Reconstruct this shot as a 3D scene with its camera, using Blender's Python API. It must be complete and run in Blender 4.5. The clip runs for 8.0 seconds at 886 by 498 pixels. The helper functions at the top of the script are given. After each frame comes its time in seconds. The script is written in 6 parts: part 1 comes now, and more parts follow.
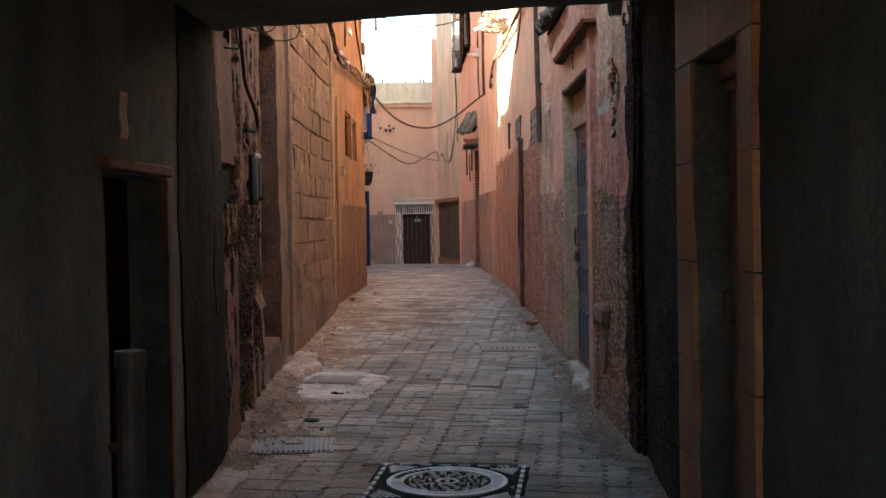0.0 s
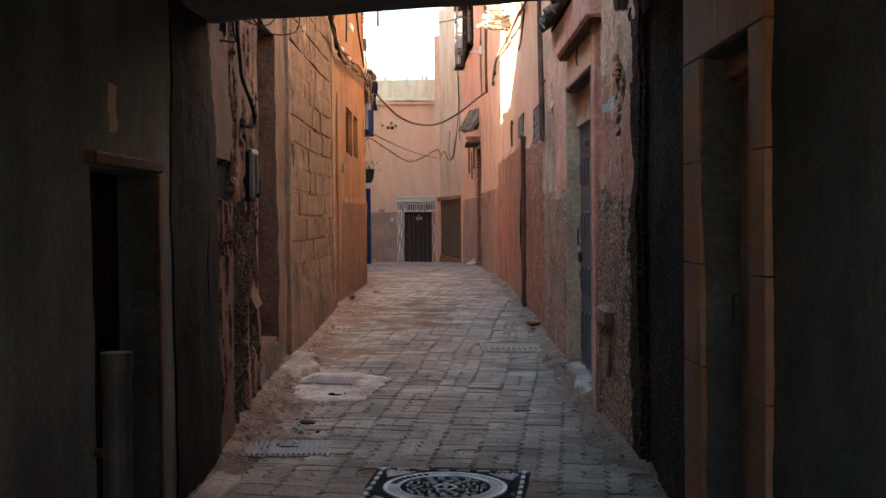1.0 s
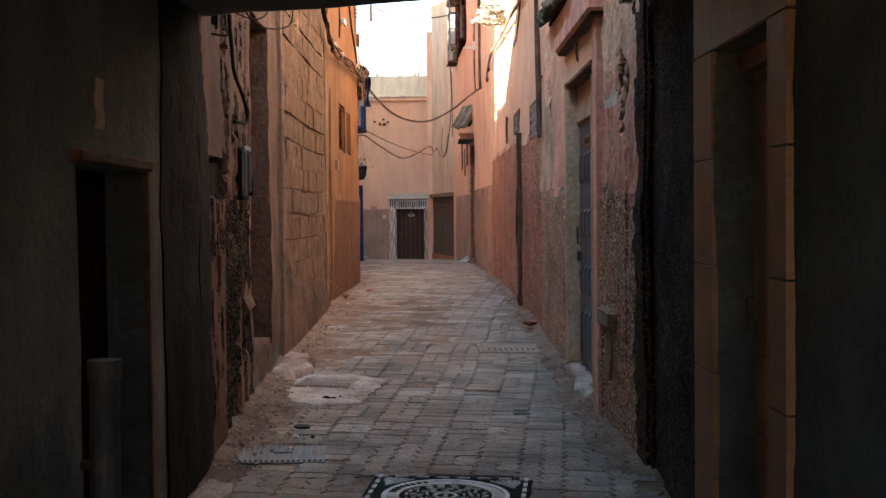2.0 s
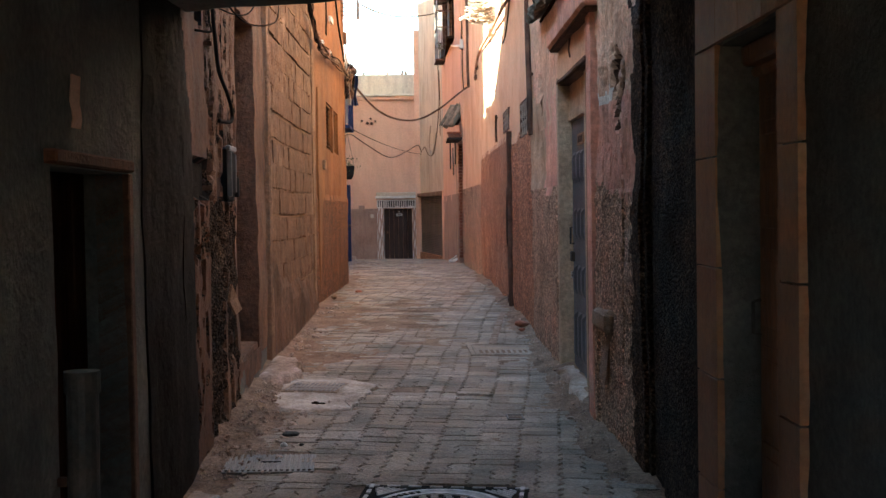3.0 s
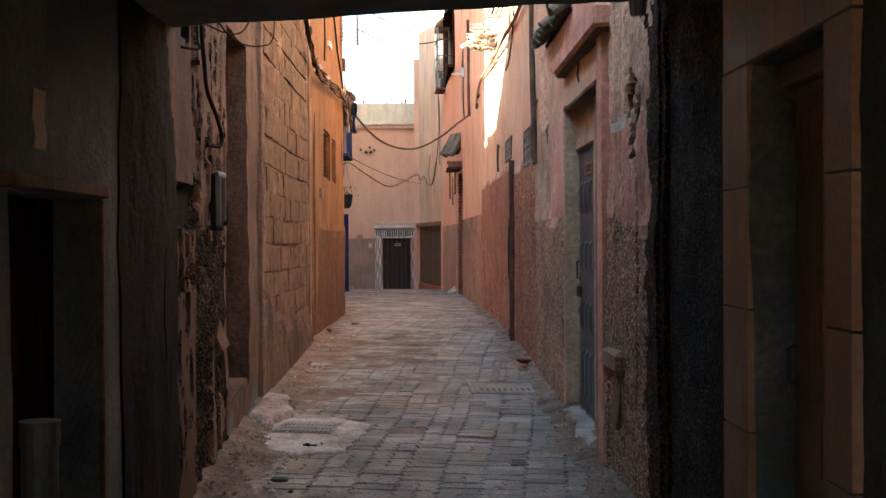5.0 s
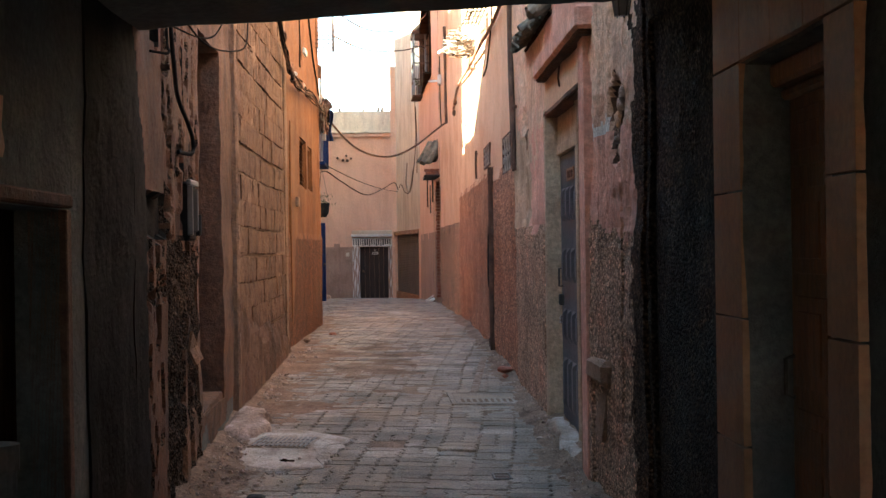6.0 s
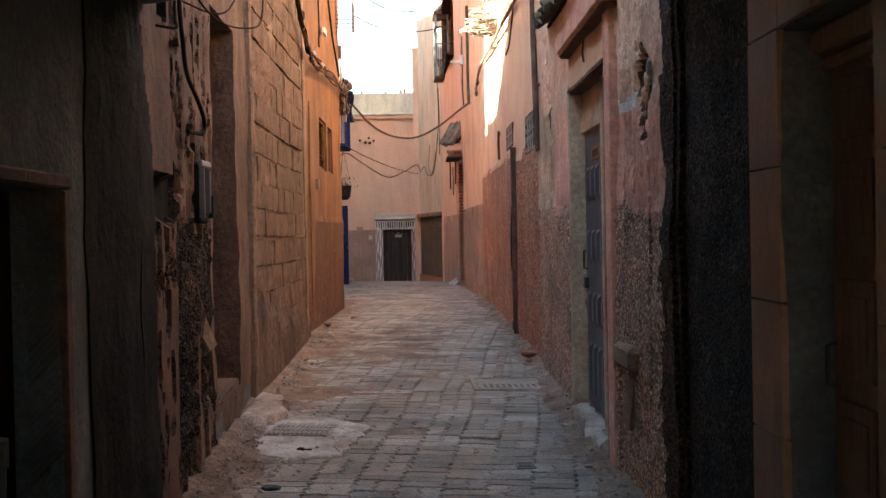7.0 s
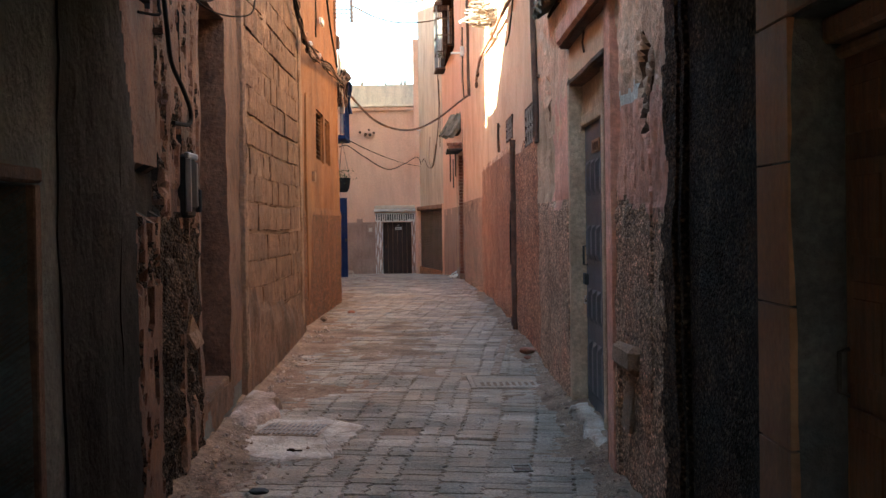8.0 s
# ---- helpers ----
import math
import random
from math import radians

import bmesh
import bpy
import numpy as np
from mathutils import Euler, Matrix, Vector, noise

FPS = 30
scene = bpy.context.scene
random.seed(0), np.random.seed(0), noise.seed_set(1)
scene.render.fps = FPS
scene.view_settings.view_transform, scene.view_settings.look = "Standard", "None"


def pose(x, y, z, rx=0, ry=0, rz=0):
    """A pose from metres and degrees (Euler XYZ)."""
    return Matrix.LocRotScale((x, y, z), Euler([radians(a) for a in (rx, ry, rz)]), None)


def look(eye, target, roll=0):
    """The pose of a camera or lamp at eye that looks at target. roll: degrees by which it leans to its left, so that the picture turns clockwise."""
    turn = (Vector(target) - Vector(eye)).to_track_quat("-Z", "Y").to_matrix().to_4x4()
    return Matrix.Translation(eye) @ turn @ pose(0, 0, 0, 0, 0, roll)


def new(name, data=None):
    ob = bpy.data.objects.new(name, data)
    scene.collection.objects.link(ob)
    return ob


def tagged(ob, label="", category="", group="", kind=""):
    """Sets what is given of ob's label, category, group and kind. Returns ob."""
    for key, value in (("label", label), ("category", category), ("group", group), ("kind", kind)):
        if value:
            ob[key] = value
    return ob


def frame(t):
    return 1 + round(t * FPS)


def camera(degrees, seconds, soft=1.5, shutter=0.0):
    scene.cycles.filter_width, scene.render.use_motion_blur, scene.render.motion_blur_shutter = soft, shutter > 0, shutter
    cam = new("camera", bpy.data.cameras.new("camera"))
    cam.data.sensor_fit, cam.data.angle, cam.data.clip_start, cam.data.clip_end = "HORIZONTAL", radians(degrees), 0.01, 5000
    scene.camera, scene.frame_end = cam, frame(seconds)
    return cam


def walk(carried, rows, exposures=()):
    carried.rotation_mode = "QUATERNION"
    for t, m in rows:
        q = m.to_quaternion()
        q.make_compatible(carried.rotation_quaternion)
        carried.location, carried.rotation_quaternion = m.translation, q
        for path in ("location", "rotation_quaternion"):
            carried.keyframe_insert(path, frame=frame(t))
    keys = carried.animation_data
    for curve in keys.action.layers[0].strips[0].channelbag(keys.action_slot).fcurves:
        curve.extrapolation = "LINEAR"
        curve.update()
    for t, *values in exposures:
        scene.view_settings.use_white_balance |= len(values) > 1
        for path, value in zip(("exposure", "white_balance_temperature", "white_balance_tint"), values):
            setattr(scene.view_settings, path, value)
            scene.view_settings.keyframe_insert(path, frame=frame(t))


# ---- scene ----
# ---- camera ----
cam = camera(38.0, 8.0)
ROWS = [
    (0, 0.000, 0.000, 1.400, -0.01, -1.46, 0.95),
    (0.5, 0.015, 0.089, 1.404, 0.11, -1.49, 0.85),
    (1, 0.011, 0.181, 1.404, 0.08, -1.55, 0.55),
    (1.5, -0.010, 0.297, 1.410, -0.06, -1.64, 0.45),
    (3, -0.054, 0.615, 1.428, -0.87, -1.76, 0.88),
    (3.5, -0.046, 0.749, 1.429, -0.81, -1.45, 0.68),
    (4, -0.042, 0.858, 1.443, -0.70, -1.07, 0.57),
    (5.5, -0.073, 1.201, 1.438, -1.14, -0.19, 0.19),
    (6, -0.073, 1.299, 1.441, -1.95, -0.08, 0.81),
    (6.5, -0.066, 1.414, 1.437, -1.74, -0.48, 1.01),
    (7, -0.044, 1.560, 1.436, -0.88, -0.84, 1.08),
    (7.5, -0.014, 1.683, 1.448, -0.76, -0.87, 0.98),
    (8, -0.003, 1.792, 1.453, -0.82, -1.19, 0.88),
]
walk(cam, [(t, pose(x, y, z, 90 + pitch, roll, yaw)) for t, x, y, z, yaw, pitch, roll in ROWS], [(0.0, 3.66, 6200, -10.5), (8.0, 3.66, 6200, -10.5)])

# ---- world and sun ----
SUN_DIR = Vector((-1.0, -0.35, 0.85)).normalized()
world = bpy.data.worlds.new("sky")
scene.world = world
world.use_nodes = True
wn = world.node_tree
sky = wn.nodes.new("ShaderNodeTexSky")
sky.sky_type, sky.sun_disc = "NISHITA", False
sky.sun_elevation = math.asin(SUN_DIR.z)
sky.sun_rotation = math.atan2(SUN_DIR.x, SUN_DIR.y)
sky.air_density, sky.dust_density, sky.ozone_density = 1.0, 0.8, 1.0
wn.links.new(sky.outputs[0], wn.nodes["Background"].inputs[0])
wn.nodes["Background"].inputs[1].default_value = 0.098
sun_data = bpy.data.lights.new("sun", "SUN")
sun_data.energy, sun_data.angle, sun_data.color = 4.8, radians(0.6), (1.0, 0.94, 0.85)
sun = new("sun", sun_data)
sun.matrix_world = look(SUN_DIR * 60, (0, 0, 0))


# ---- materials ----
def mat(name, stops, rough=0.9, scale=1.2, fine=28.0, speck=0.35, bump=0.35, streak=0.0, stain=None, pebble=0.0, metal=0.0,
        spec=0.3, vary=0.0, grain=None, coat=0.0, ridge=0.0, stain_at=0.52):
    """A worn surface: broad colour patches, fine grain, drips, stains, relief."""
    m = bpy.data.materials.new(name)
    m.use_nodes = True
    nt = m.node_tree
    n, l = nt.nodes, nt.links
    b = n["Principled BSDF"]
    tc = n.new("ShaderNodeNewGeometry")

    def noise_tex(sc, detail=6.0, rough_=0.6, stretch=None):
        t = n.new("ShaderNodeTexNoise")
        t.inputs["Scale"].default_value, t.inputs["Detail"].default_value, t.inputs["Roughness"].default_value = sc, detail, rough_
        if stretch:
            mp = n.new("ShaderNodeMapping")
            mp.inputs["Scale"].default_value = stretch
            l.new(tc.outputs["Position"], mp.inputs["Vector"])
            l.new(mp.outputs[0], t.inputs["Vector"])
        else:
            l.new(tc.outputs["Position"], t.inputs["Vector"])
        return t.outputs["Fac"]

    def ramp(src, pts):
        r = n.new("ShaderNodeValToRGB")
        el = r.color_ramp.elements
        while len(el) < len(pts):
            el.new(0.5)
        for e, (p, c) in zip(el, pts):
            e.position, e.color = p, (*c, 1.0)
        l.new(src, r.inputs[0])
        return r.outputs[0]

    def mix(kind, fac, a, c):
        x = n.new("ShaderNodeMix")
        x.data_type, x.blend_type = "RGBA", kind
        for sock, v in ((x.inputs[0], fac), (x.inputs[6], a), (x.inputs[7], c)):
            if isinstance(v, bpy.types.NodeSocket):
                l.new(v, sock)
            else:
                sock.default_value = v
        return x.outputs[2]

    k = len(stops)
    col = ramp(noise_tex(scale, 5.0), [(0.34 + 0.32 * i / max(1, k - 1), c) for i, c in enumerate(stops)])
    if grain:
        g = noise_tex(1.0, 5.0, 0.6, grain)
        col = mix("MULTIPLY", 0.75, col, ramp(g, [(0.3, (0.45, 0.45, 0.45)), (0.7, (1.25, 1.2, 1.15))]))
    fine_n = noise_tex(fine, 4.0, 0.65)
    col = mix("MULTIPLY", speck, col, ramp(fine_n, [(0.32, (0.35, 0.35, 0.36)), (0.68, (1.45, 1.42, 1.4))]))
    if stain:
        col = mix("MIX", ramp(noise_tex(0.55 * scale + 0.5, 8.0, 0.7), [(stain_at, (0, 0, 0)), (stain_at + 0.16, (0.8, 0.8, 0.8))]), col, (*stain, 1.0))
    if streak:
        s = noise_tex(1.0, 6.0, 0.7, (3.2, 3.2, 0.55))
        col = mix("MULTIPLY", streak, col, ramp(s, [(0.34, (0.5, 0.48, 0.47)), (0.52, (1.0, 1.0, 1.0)), (0.7, (1.14, 1.12, 1.1))]))
    if vary:
        for node, out in (("ShaderNodeObjectInfo", "Random"), ("ShaderNodeNewGeometry", "Random Per Island")):
            oi = n.new(node)
            col = mix("MULTIPLY", vary, col, ramp(oi.outputs[out], [(0.0, (0.55, 0.55, 0.57)), (0.5, (0.95, 0.92, 0.9)), (1.0, (1.3, 1.28, 1.25))]))
    l.new(col, b.inputs["Base Color"])
    rr = n.new("ShaderNodeMapRange")
    rr.inputs[3].default_value, rr.inputs[4].default_value = max(0.05, rough - 0.15), min(1.0, rough + 0.1)
    l.new(fine_n, rr.inputs[0])
    l.new(rr.outputs[0], b.inputs["Roughness"])
    b.inputs["Metallic"].default_value = metal
    b.inputs["Specular IOR Level"].default_value = spec
    b.inputs["Coat Weight"].default_value = coat
    h = None
    mid = noise_tex(fine * 0.28, 6.0, 0.7)
    add = n.new("ShaderNodeMath")
    add.operation = "MULTIPLY_ADD"
    l.new(mid, add.inputs[0])
    add.inputs[1].default_value = 2.5
    l.new(fine_n, add.inputs[2])
    h = add.outputs[0]
    if ridge:
        rg = n.new("ShaderNodeMath")
        rg.operation = "MULTIPLY_ADD"
        l.new(noise_tex(1.0, 7.0, 0.72, (6.5, 6.5, 2.4)), rg.inputs[0])
        rg.inputs[1].default_value = ridge
        l.new(h, rg.inputs[2])
        h = rg.outputs[0]
    if pebble:
        v = n.new("ShaderNodeTexVoronoi")
        v.inputs["Scale"].default_value = pebble
        l.new(tc.outputs["Position"], v.inputs["Vector"])
        a2 = n.new("ShaderNodeMath")
        a2.operation = "MULTIPLY_ADD"
        l.new(v.outputs["Distance"], a2.inputs[0])
        a2.inputs[1].default_value = -1.6
        l.new(h, a2.inputs[2])
        h = a2.outputs[0]
        col1 = mix("MULTIPLY", 0.8, col, ramp(v.outputs["Color"], [(0.15, (0.35, 0.33, 0.32)), (0.55, (0.95, 0.95, 0.95)), (0.8, (1.9, 1.85, 1.8))]))
        col2 = mix("MULTIPLY", 0.7, col1, ramp(v.outputs["Distance"], [(0.2, (1.2, 1.18, 1.15)), (0.7, (0.3, 0.3, 0.3))]))
        l.new(col2, b.inputs["Base Color"])
    bm_ = n.new("ShaderNodeBump")
    bm_.inputs["Strength"].default_value, bm_.inputs["Distance"].default_value = min(1.0, bump), 0.012
    l.new(h, bm_.inputs["Height"])
    l.new(bm_.outputs[0], b.inputs["Normal"])
    return m


M = {}
M["peach"] = mat("peach_plaster", [(0.594, 0.364, 0.223), (0.694, 0.455, 0.296), (0.762, 0.523, 0.353)], 0.92, 0.9, 30, 0.25, 0.4, 0.2, (0.560, 0.307, 0.177))
M["tan"] = mat("peeling_tan_plaster", [(0.630, 0.390, 0.256), (0.781, 0.528, 0.362), (0.705, 0.377, 0.256)], 0.95, 1.8, 24, 0.5, 0.9, 0.55, (0.454, 0.276, 0.186), ridge=3.0)
M["red"] = mat("red_pink_plaster", [(0.562, 0.276, 0.195), (0.710, 0.372, 0.266), (0.798, 0.466, 0.347)], 0.9, 1.6, 26, 0.4, 0.7, 0.45, (0.444, 0.204, 0.160), ridge=2.0)
M["dado"] = mat("rough_brown_dado", [(0.430, 0.190, 0.105), (0.530, 0.250, 0.140), (0.600, 0.310, 0.185)], 0.95, 1.4, 60, 0.6, 0.8, 0.35, (0.311, 0.133, 0.078), pebble=46, ridge=1.0)
M["pebble"] = mat("grey_pebble_dash", [(0.422, 0.262, 0.167), (0.582, 0.374, 0.245), (0.668, 0.366, 0.231)], 0.95, 1.8, 70, 0.6, 1.0, 0.2, (0.229, 0.143, 0.097), pebble=58)
# orange, mortar, block and brown renders are darkened in colour against bounced sun
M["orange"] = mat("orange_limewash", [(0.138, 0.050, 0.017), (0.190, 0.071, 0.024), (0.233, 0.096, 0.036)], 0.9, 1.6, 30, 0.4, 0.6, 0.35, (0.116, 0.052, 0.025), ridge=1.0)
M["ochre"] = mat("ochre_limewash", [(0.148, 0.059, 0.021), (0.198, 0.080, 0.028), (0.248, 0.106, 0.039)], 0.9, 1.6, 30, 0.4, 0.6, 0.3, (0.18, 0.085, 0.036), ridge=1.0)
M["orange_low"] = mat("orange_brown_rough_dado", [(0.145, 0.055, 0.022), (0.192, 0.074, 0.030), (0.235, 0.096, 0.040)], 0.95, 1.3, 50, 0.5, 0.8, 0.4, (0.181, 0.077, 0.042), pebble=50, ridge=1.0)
M["mortar"] = mat("sandy_mortar", [(0.228, 0.131, 0.077), (0.289, 0.168, 0.105), (0.329, 0.202, 0.130)], 0.95, 2.0, 40, 0.5, 0.9, 0.3, (0.201, 0.109, 0.067), ridge=3.0)
M["block"] = mat("concrete_block", [(0.136, 0.069, 0.039), (0.211, 0.113, 0.065), (0.265, 0.149, 0.089)], 0.95, 4.5, 38, 0.6, 0.9, 0.5, (0.138, 0.064, 0.035), vary=0.2, ridge=3.0, stain_at=0.54, grain=(13, 13, 1.6))
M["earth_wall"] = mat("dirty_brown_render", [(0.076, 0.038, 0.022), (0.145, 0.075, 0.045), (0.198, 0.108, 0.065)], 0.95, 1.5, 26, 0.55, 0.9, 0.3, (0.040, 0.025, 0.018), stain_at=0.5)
M["soot"] = mat("soot_dark_plaster", [(0.080, 0.080, 0.076), (0.118, 0.116, 0.108), (0.160, 0.154, 0.140)], 0.95, 1.4, 30, 0.5, 0.7, 0.4, (0.073, 0.070, 0.066), ridge=0.0)
# smooth brown plaster, coloured darker for the shade near the passage
M["brown_plaster"] = mat("shade_brown_plaster", [(0.070, 0.029, 0.016), (0.108, 0.045, 0.023), (0.138, 0.060, 0.032)], 0.92, 2.2, 30, 0.45, 0.6, 0.55, (0.050, 0.026, 0.017), stain_at=0.50, ridge=1.5)
# near-black copy of the plaster, holding shade in its colour
M["shade_black"] = mat("shade_black_plaster", [(0.010, 0.009, 0.008), (0.016, 0.014, 0.013), (0.025, 0.021, 0.018)], 0.95, 1.8, 30, 0.5, 0.5, 0.3, spec=0.05)
M["cement"] = mat("grey_cement_render", [(0.415, 0.292, 0.190), (0.527, 0.380, 0.252), (0.590, 0.435, 0.294)], 0.92, 2.2, 36, 0.45, 0.6, 0.5, (0.358, 0.253, 0.177))
M["greige"] = mat("pale_grey_limewash", [(0.500, 0.410, 0.310), (0.580, 0.485, 0.375), (0.620, 0.525, 0.410)], 0.92, 0.8, 30, 0.25, 0.4, 0.5, (0.459, 0.374, 0.288))
M["far_pink"] = mat("salmon_limewash", [(0.626, 0.376, 0.259), (0.688, 0.433, 0.305), (0.731, 0.479, 0.340)], 0.92, 0.5, 26, 0.2, 0.3, 0.2)
M["far_dado"] = mat("grey_brown_painted_dado", [(0.310, 0.196, 0.149), (0.379, 0.250, 0.190), (0.413, 0.280, 0.214)], 0.92, 0.9, 34, 0.35, 0.5, 0.4, (0.252, 0.178, 0.143))
M["cream"] = mat("cream_parapet_render", [(0.592, 0.519, 0.396), (0.676, 0.602, 0.465), (0.718, 0.644, 0.514)], 0.92, 0.6, 26, 0.25, 0.4, 0.5)
M["dust"] = mat("sandy_dust", [(0.134, 0.084, 0.056), (0.228, 0.149, 0.101), (0.324, 0.219, 0.156)], 1.0, 3.2, 45, 0.75, 1.0, 0.0, (0.143, 0.089, 0.062), spec=0.1)
M["orange_dust"] = mat("orange_earth_dust", [(0.180, 0.104, 0.066), (0.270, 0.162, 0.106), (0.350, 0.222, 0.150)], 1.0, 3.2, 45, 0.7, 1.0, 0.0, (0.16, 0.085, 0.05), spec=0.1)
M["paver"] = mat("grey_concrete_paver", [(0.188, 0.147, 0.114), (0.295, 0.235, 0.184), (0.428, 0.350, 0.282)], 0.82, 1.6, 55, 0.7, 0.8, 0.0, (0.350, 0.245, 0.168), vary=0.6, spec=0.25, stain_at=0.49)
M["new_cement"] = mat("pale_cement_patch", [(0.299, 0.218, 0.162), (0.460, 0.368, 0.298), (0.598, 0.496, 0.410)], 0.9, 4.5, 50, 0.55, 0.8, 0.0, (0.287, 0.185, 0.126), stain_at=0.5)
M["dusty_cement"] = mat("dust_stained_cement", [(0.22, 0.145, 0.10), (0.32, 0.225, 0.165), (0.45, 0.35, 0.28)], 0.95, 7.0, 45, 0.65, 1.0, 0.0, (0.21, 0.125, 0.082), stain_at=0.44)
M["pink_cement"] = mat("pinkish_cement_skim", [(0.28, 0.18, 0.13), (0.43, 0.30, 0.23), (0.58, 0.43, 0.35)], 0.95, 6.0, 45, 0.65, 1.0, 0.0, (0.22, 0.13, 0.085), stain_at=0.5)
# lighter copy of the rust, with sunlight put into its colour
M["light_rust"] = mat("sunlit_tone_rust", [(0.20, 0.10, 0.06), (0.32, 0.17, 0.11), (0.40, 0.24, 0.16)], 0.85, 6.0, 50, 0.5, 0.5)
M["iron"] = mat("cast_iron", [(0.012, 0.01, 0.01), (0.019, 0.017, 0.015), (0.03, 0.025, 0.022)], 0.95, 6.0, 80, 0.4, 0.3, spec=0.03)
M["worn_iron"] = mat("worn_iron_relief", [(0.39, 0.352, 0.33), (0.54, 0.495, 0.465), (0.72, 0.66, 0.63)], 0.6, 9.0, 80, 0.35, 0.2, metal=0.15, spec=0.4)
M["mid_iron"] = mat("dull_iron_band", [(0.204, 0.184, 0.17), (0.306, 0.272, 0.255), (0.408, 0.365, 0.34)], 0.65, 9.0, 80, 0.4, 0.2, metal=0.15, spec=0.35)
# rough-cast with the passage shade put into its colour
M["shade_rough"] = mat("shaded_rough_cast", [(0.070, 0.041, 0.027), (0.110, 0.066, 0.044), (0.150, 0.086, 0.056)], 0.95, 2.2, 60, 0.6, 1.0, 0.3, (0.055, 0.034, 0.024), pebble=62, spec=0.06)
# charred rubble on the left wall; painted shade on the right passage wall
M["char_shade"] = mat("char_and_shade_rough", [(0.050, 0.036, 0.028), (0.080, 0.056, 0.042), (0.115, 0.078, 0.056)], 0.95, 2.2, 60, 0.6, 1.0, 0.3, (0.035, 0.026, 0.021), pebble=62, spec=0.06)
M["grate"] = mat("dusty_grey_iron", [(0.14, 0.112, 0.094), (0.20, 0.16, 0.135), (0.25, 0.20, 0.17)], 0.6, 4.0, 60, 0.4, 0.3, metal=0.3, spec=0.5)
M["rust"] = mat("rusty_steel", [(0.07, 0.036, 0.025), (0.12, 0.062, 0.042), (0.18, 0.10, 0.068)], 0.85, 5.0, 50, 0.5, 0.5, metal=0.3)
M["dark_steel"] = mat("dark_painted_steel", [(0.05, 0.045, 0.042), (0.075, 0.066, 0.06), (0.11, 0.085, 0.07)], 0.6, 5.0, 50, 0.4, 0.3, metal=0.3)
M["blue_steel"] = mat("slate_blue_painted_steel", [(0.060, 0.068, 0.082), (0.080, 0.090, 0.105), (0.105, 0.115, 0.130)], 0.55, 2.0, 50, 0.4, 0.25, 0.4, (0.16, 0.135, 0.115), spec=0.4)
M["blue"] = mat("navy_blue_paint", [(0.010, 0.020, 0.071), (0.014, 0.028, 0.097), (0.025, 0.044, 0.118)], 0.7, 2.0, 40, 0.4, 0.3, 0.4, spec=0.2)
M["wood"] = mat("dark_stained_wood", [(0.027, 0.012, 0.007), (0.042, 0.02, 0.012), (0.06, 0.031, 0.018)], 0.95, 2.0, 50, 0.3, 0.4, grain=(30, 30, 2.0), spec=0.0)
M["far_wood"] = mat("brown_weathered_wood", [(0.040, 0.021, 0.014), (0.054, 0.029, 0.021), (0.065, 0.037, 0.026)], 0.7, 1.5, 50, 0.3, 0.4, grain=(25, 25, 1.5))
M["tile"] = mat("orange_brown_stone_cladding", [(0.300, 0.155, 0.088), (0.370, 0.190, 0.108), (0.420, 0.225, 0.130)], 0.6, 1.4, 30, 0.3, 0.2, 0.25, (0.234, 0.113, 0.056), vary=0.3, spec=0.2)
M["panel_wood"] = mat("red_brown_panelled_wood", [(0.300, 0.135, 0.070), (0.420, 0.200, 0.105), (0.520, 0.265, 0.145)], 0.38, 2.0, 50, 0.3, 0.4, grain=(30, 30, 2.0), spec=0.4)
M["shutter"] = mat("brown_roller_shutter", [(0.090, 0.070, 0.057), (0.120, 0.091, 0.077), (0.150, 0.114, 0.095)], 0.65, 2.0, 40, 0.3, 0.2, 0.35, metal=0.2)
M["white_stone"] = mat("whitewashed_stone", [(0.60, 0.56, 0.50), (0.70, 0.66, 0.60), (0.78, 0.74, 0.68)], 0.85, 4.0, 60, 0.3, 0.5, 0.3)
M["black_stone"] = mat("black_joint_stone", [(0.036, 0.03, 0.027), (0.054, 0.048, 0.042)], 0.85, 4.0, 60, 0.3, 0.4)
M["cable"] = mat("black_cable", [(0.014, 0.012, 0.011), (0.024, 0.02, 0.018)], 1.0, 8.0, 60, 0.3, 0.2, spec=0.0)
M["pale_cable"] = mat("pale_dusty_cable", [(0.30, 0.24, 0.19), (0.38, 0.30, 0.24)], 0.8, 8.0, 60, 0.3, 0.2)
# roof_tile holds the awning's shade in its colour; canopy_tile is its lighter copy
M["roof_tile"] = mat("green_grey_roof_tile", [(0.07, 0.068, 0.05), (0.125, 0.112, 0.085), (0.20, 0.165, 0.125)], 0.85, 6.0, 50, 0.5, 0.6, vary=0.5, spec=0.2)
M["canopy_tile"] = mat("lighter_brown_roof_tile", [(0.13, 0.112, 0.082), (0.22, 0.188, 0.14), (0.32, 0.27, 0.20)], 0.85, 6.0, 50, 0.55, 0.6, vary=0.55, spec=0.2)
M["brick"] = mat("red_fired_brick", [(0.221, 0.075, 0.043), (0.286, 0.109, 0.065), (0.325, 0.143, 0.094)], 0.9, 5.0, 60, 0.4, 0.6, vary=0.4)
M["reed"] = mat("straw_and_cane", [(0.204, 0.150, 0.102), (0.288, 0.222, 0.162), (0.348, 0.276, 0.210)], 0.9, 6.0, 60, 0.4, 0.4, vary=0.5)
M["rubble"] = mat("rubble_stone", [(0.30, 0.20, 0.15), (0.42, 0.30, 0.23), (0.50, 0.38, 0.30)], 0.95, 5.0, 50, 0.5, 0.8, vary=0.4)
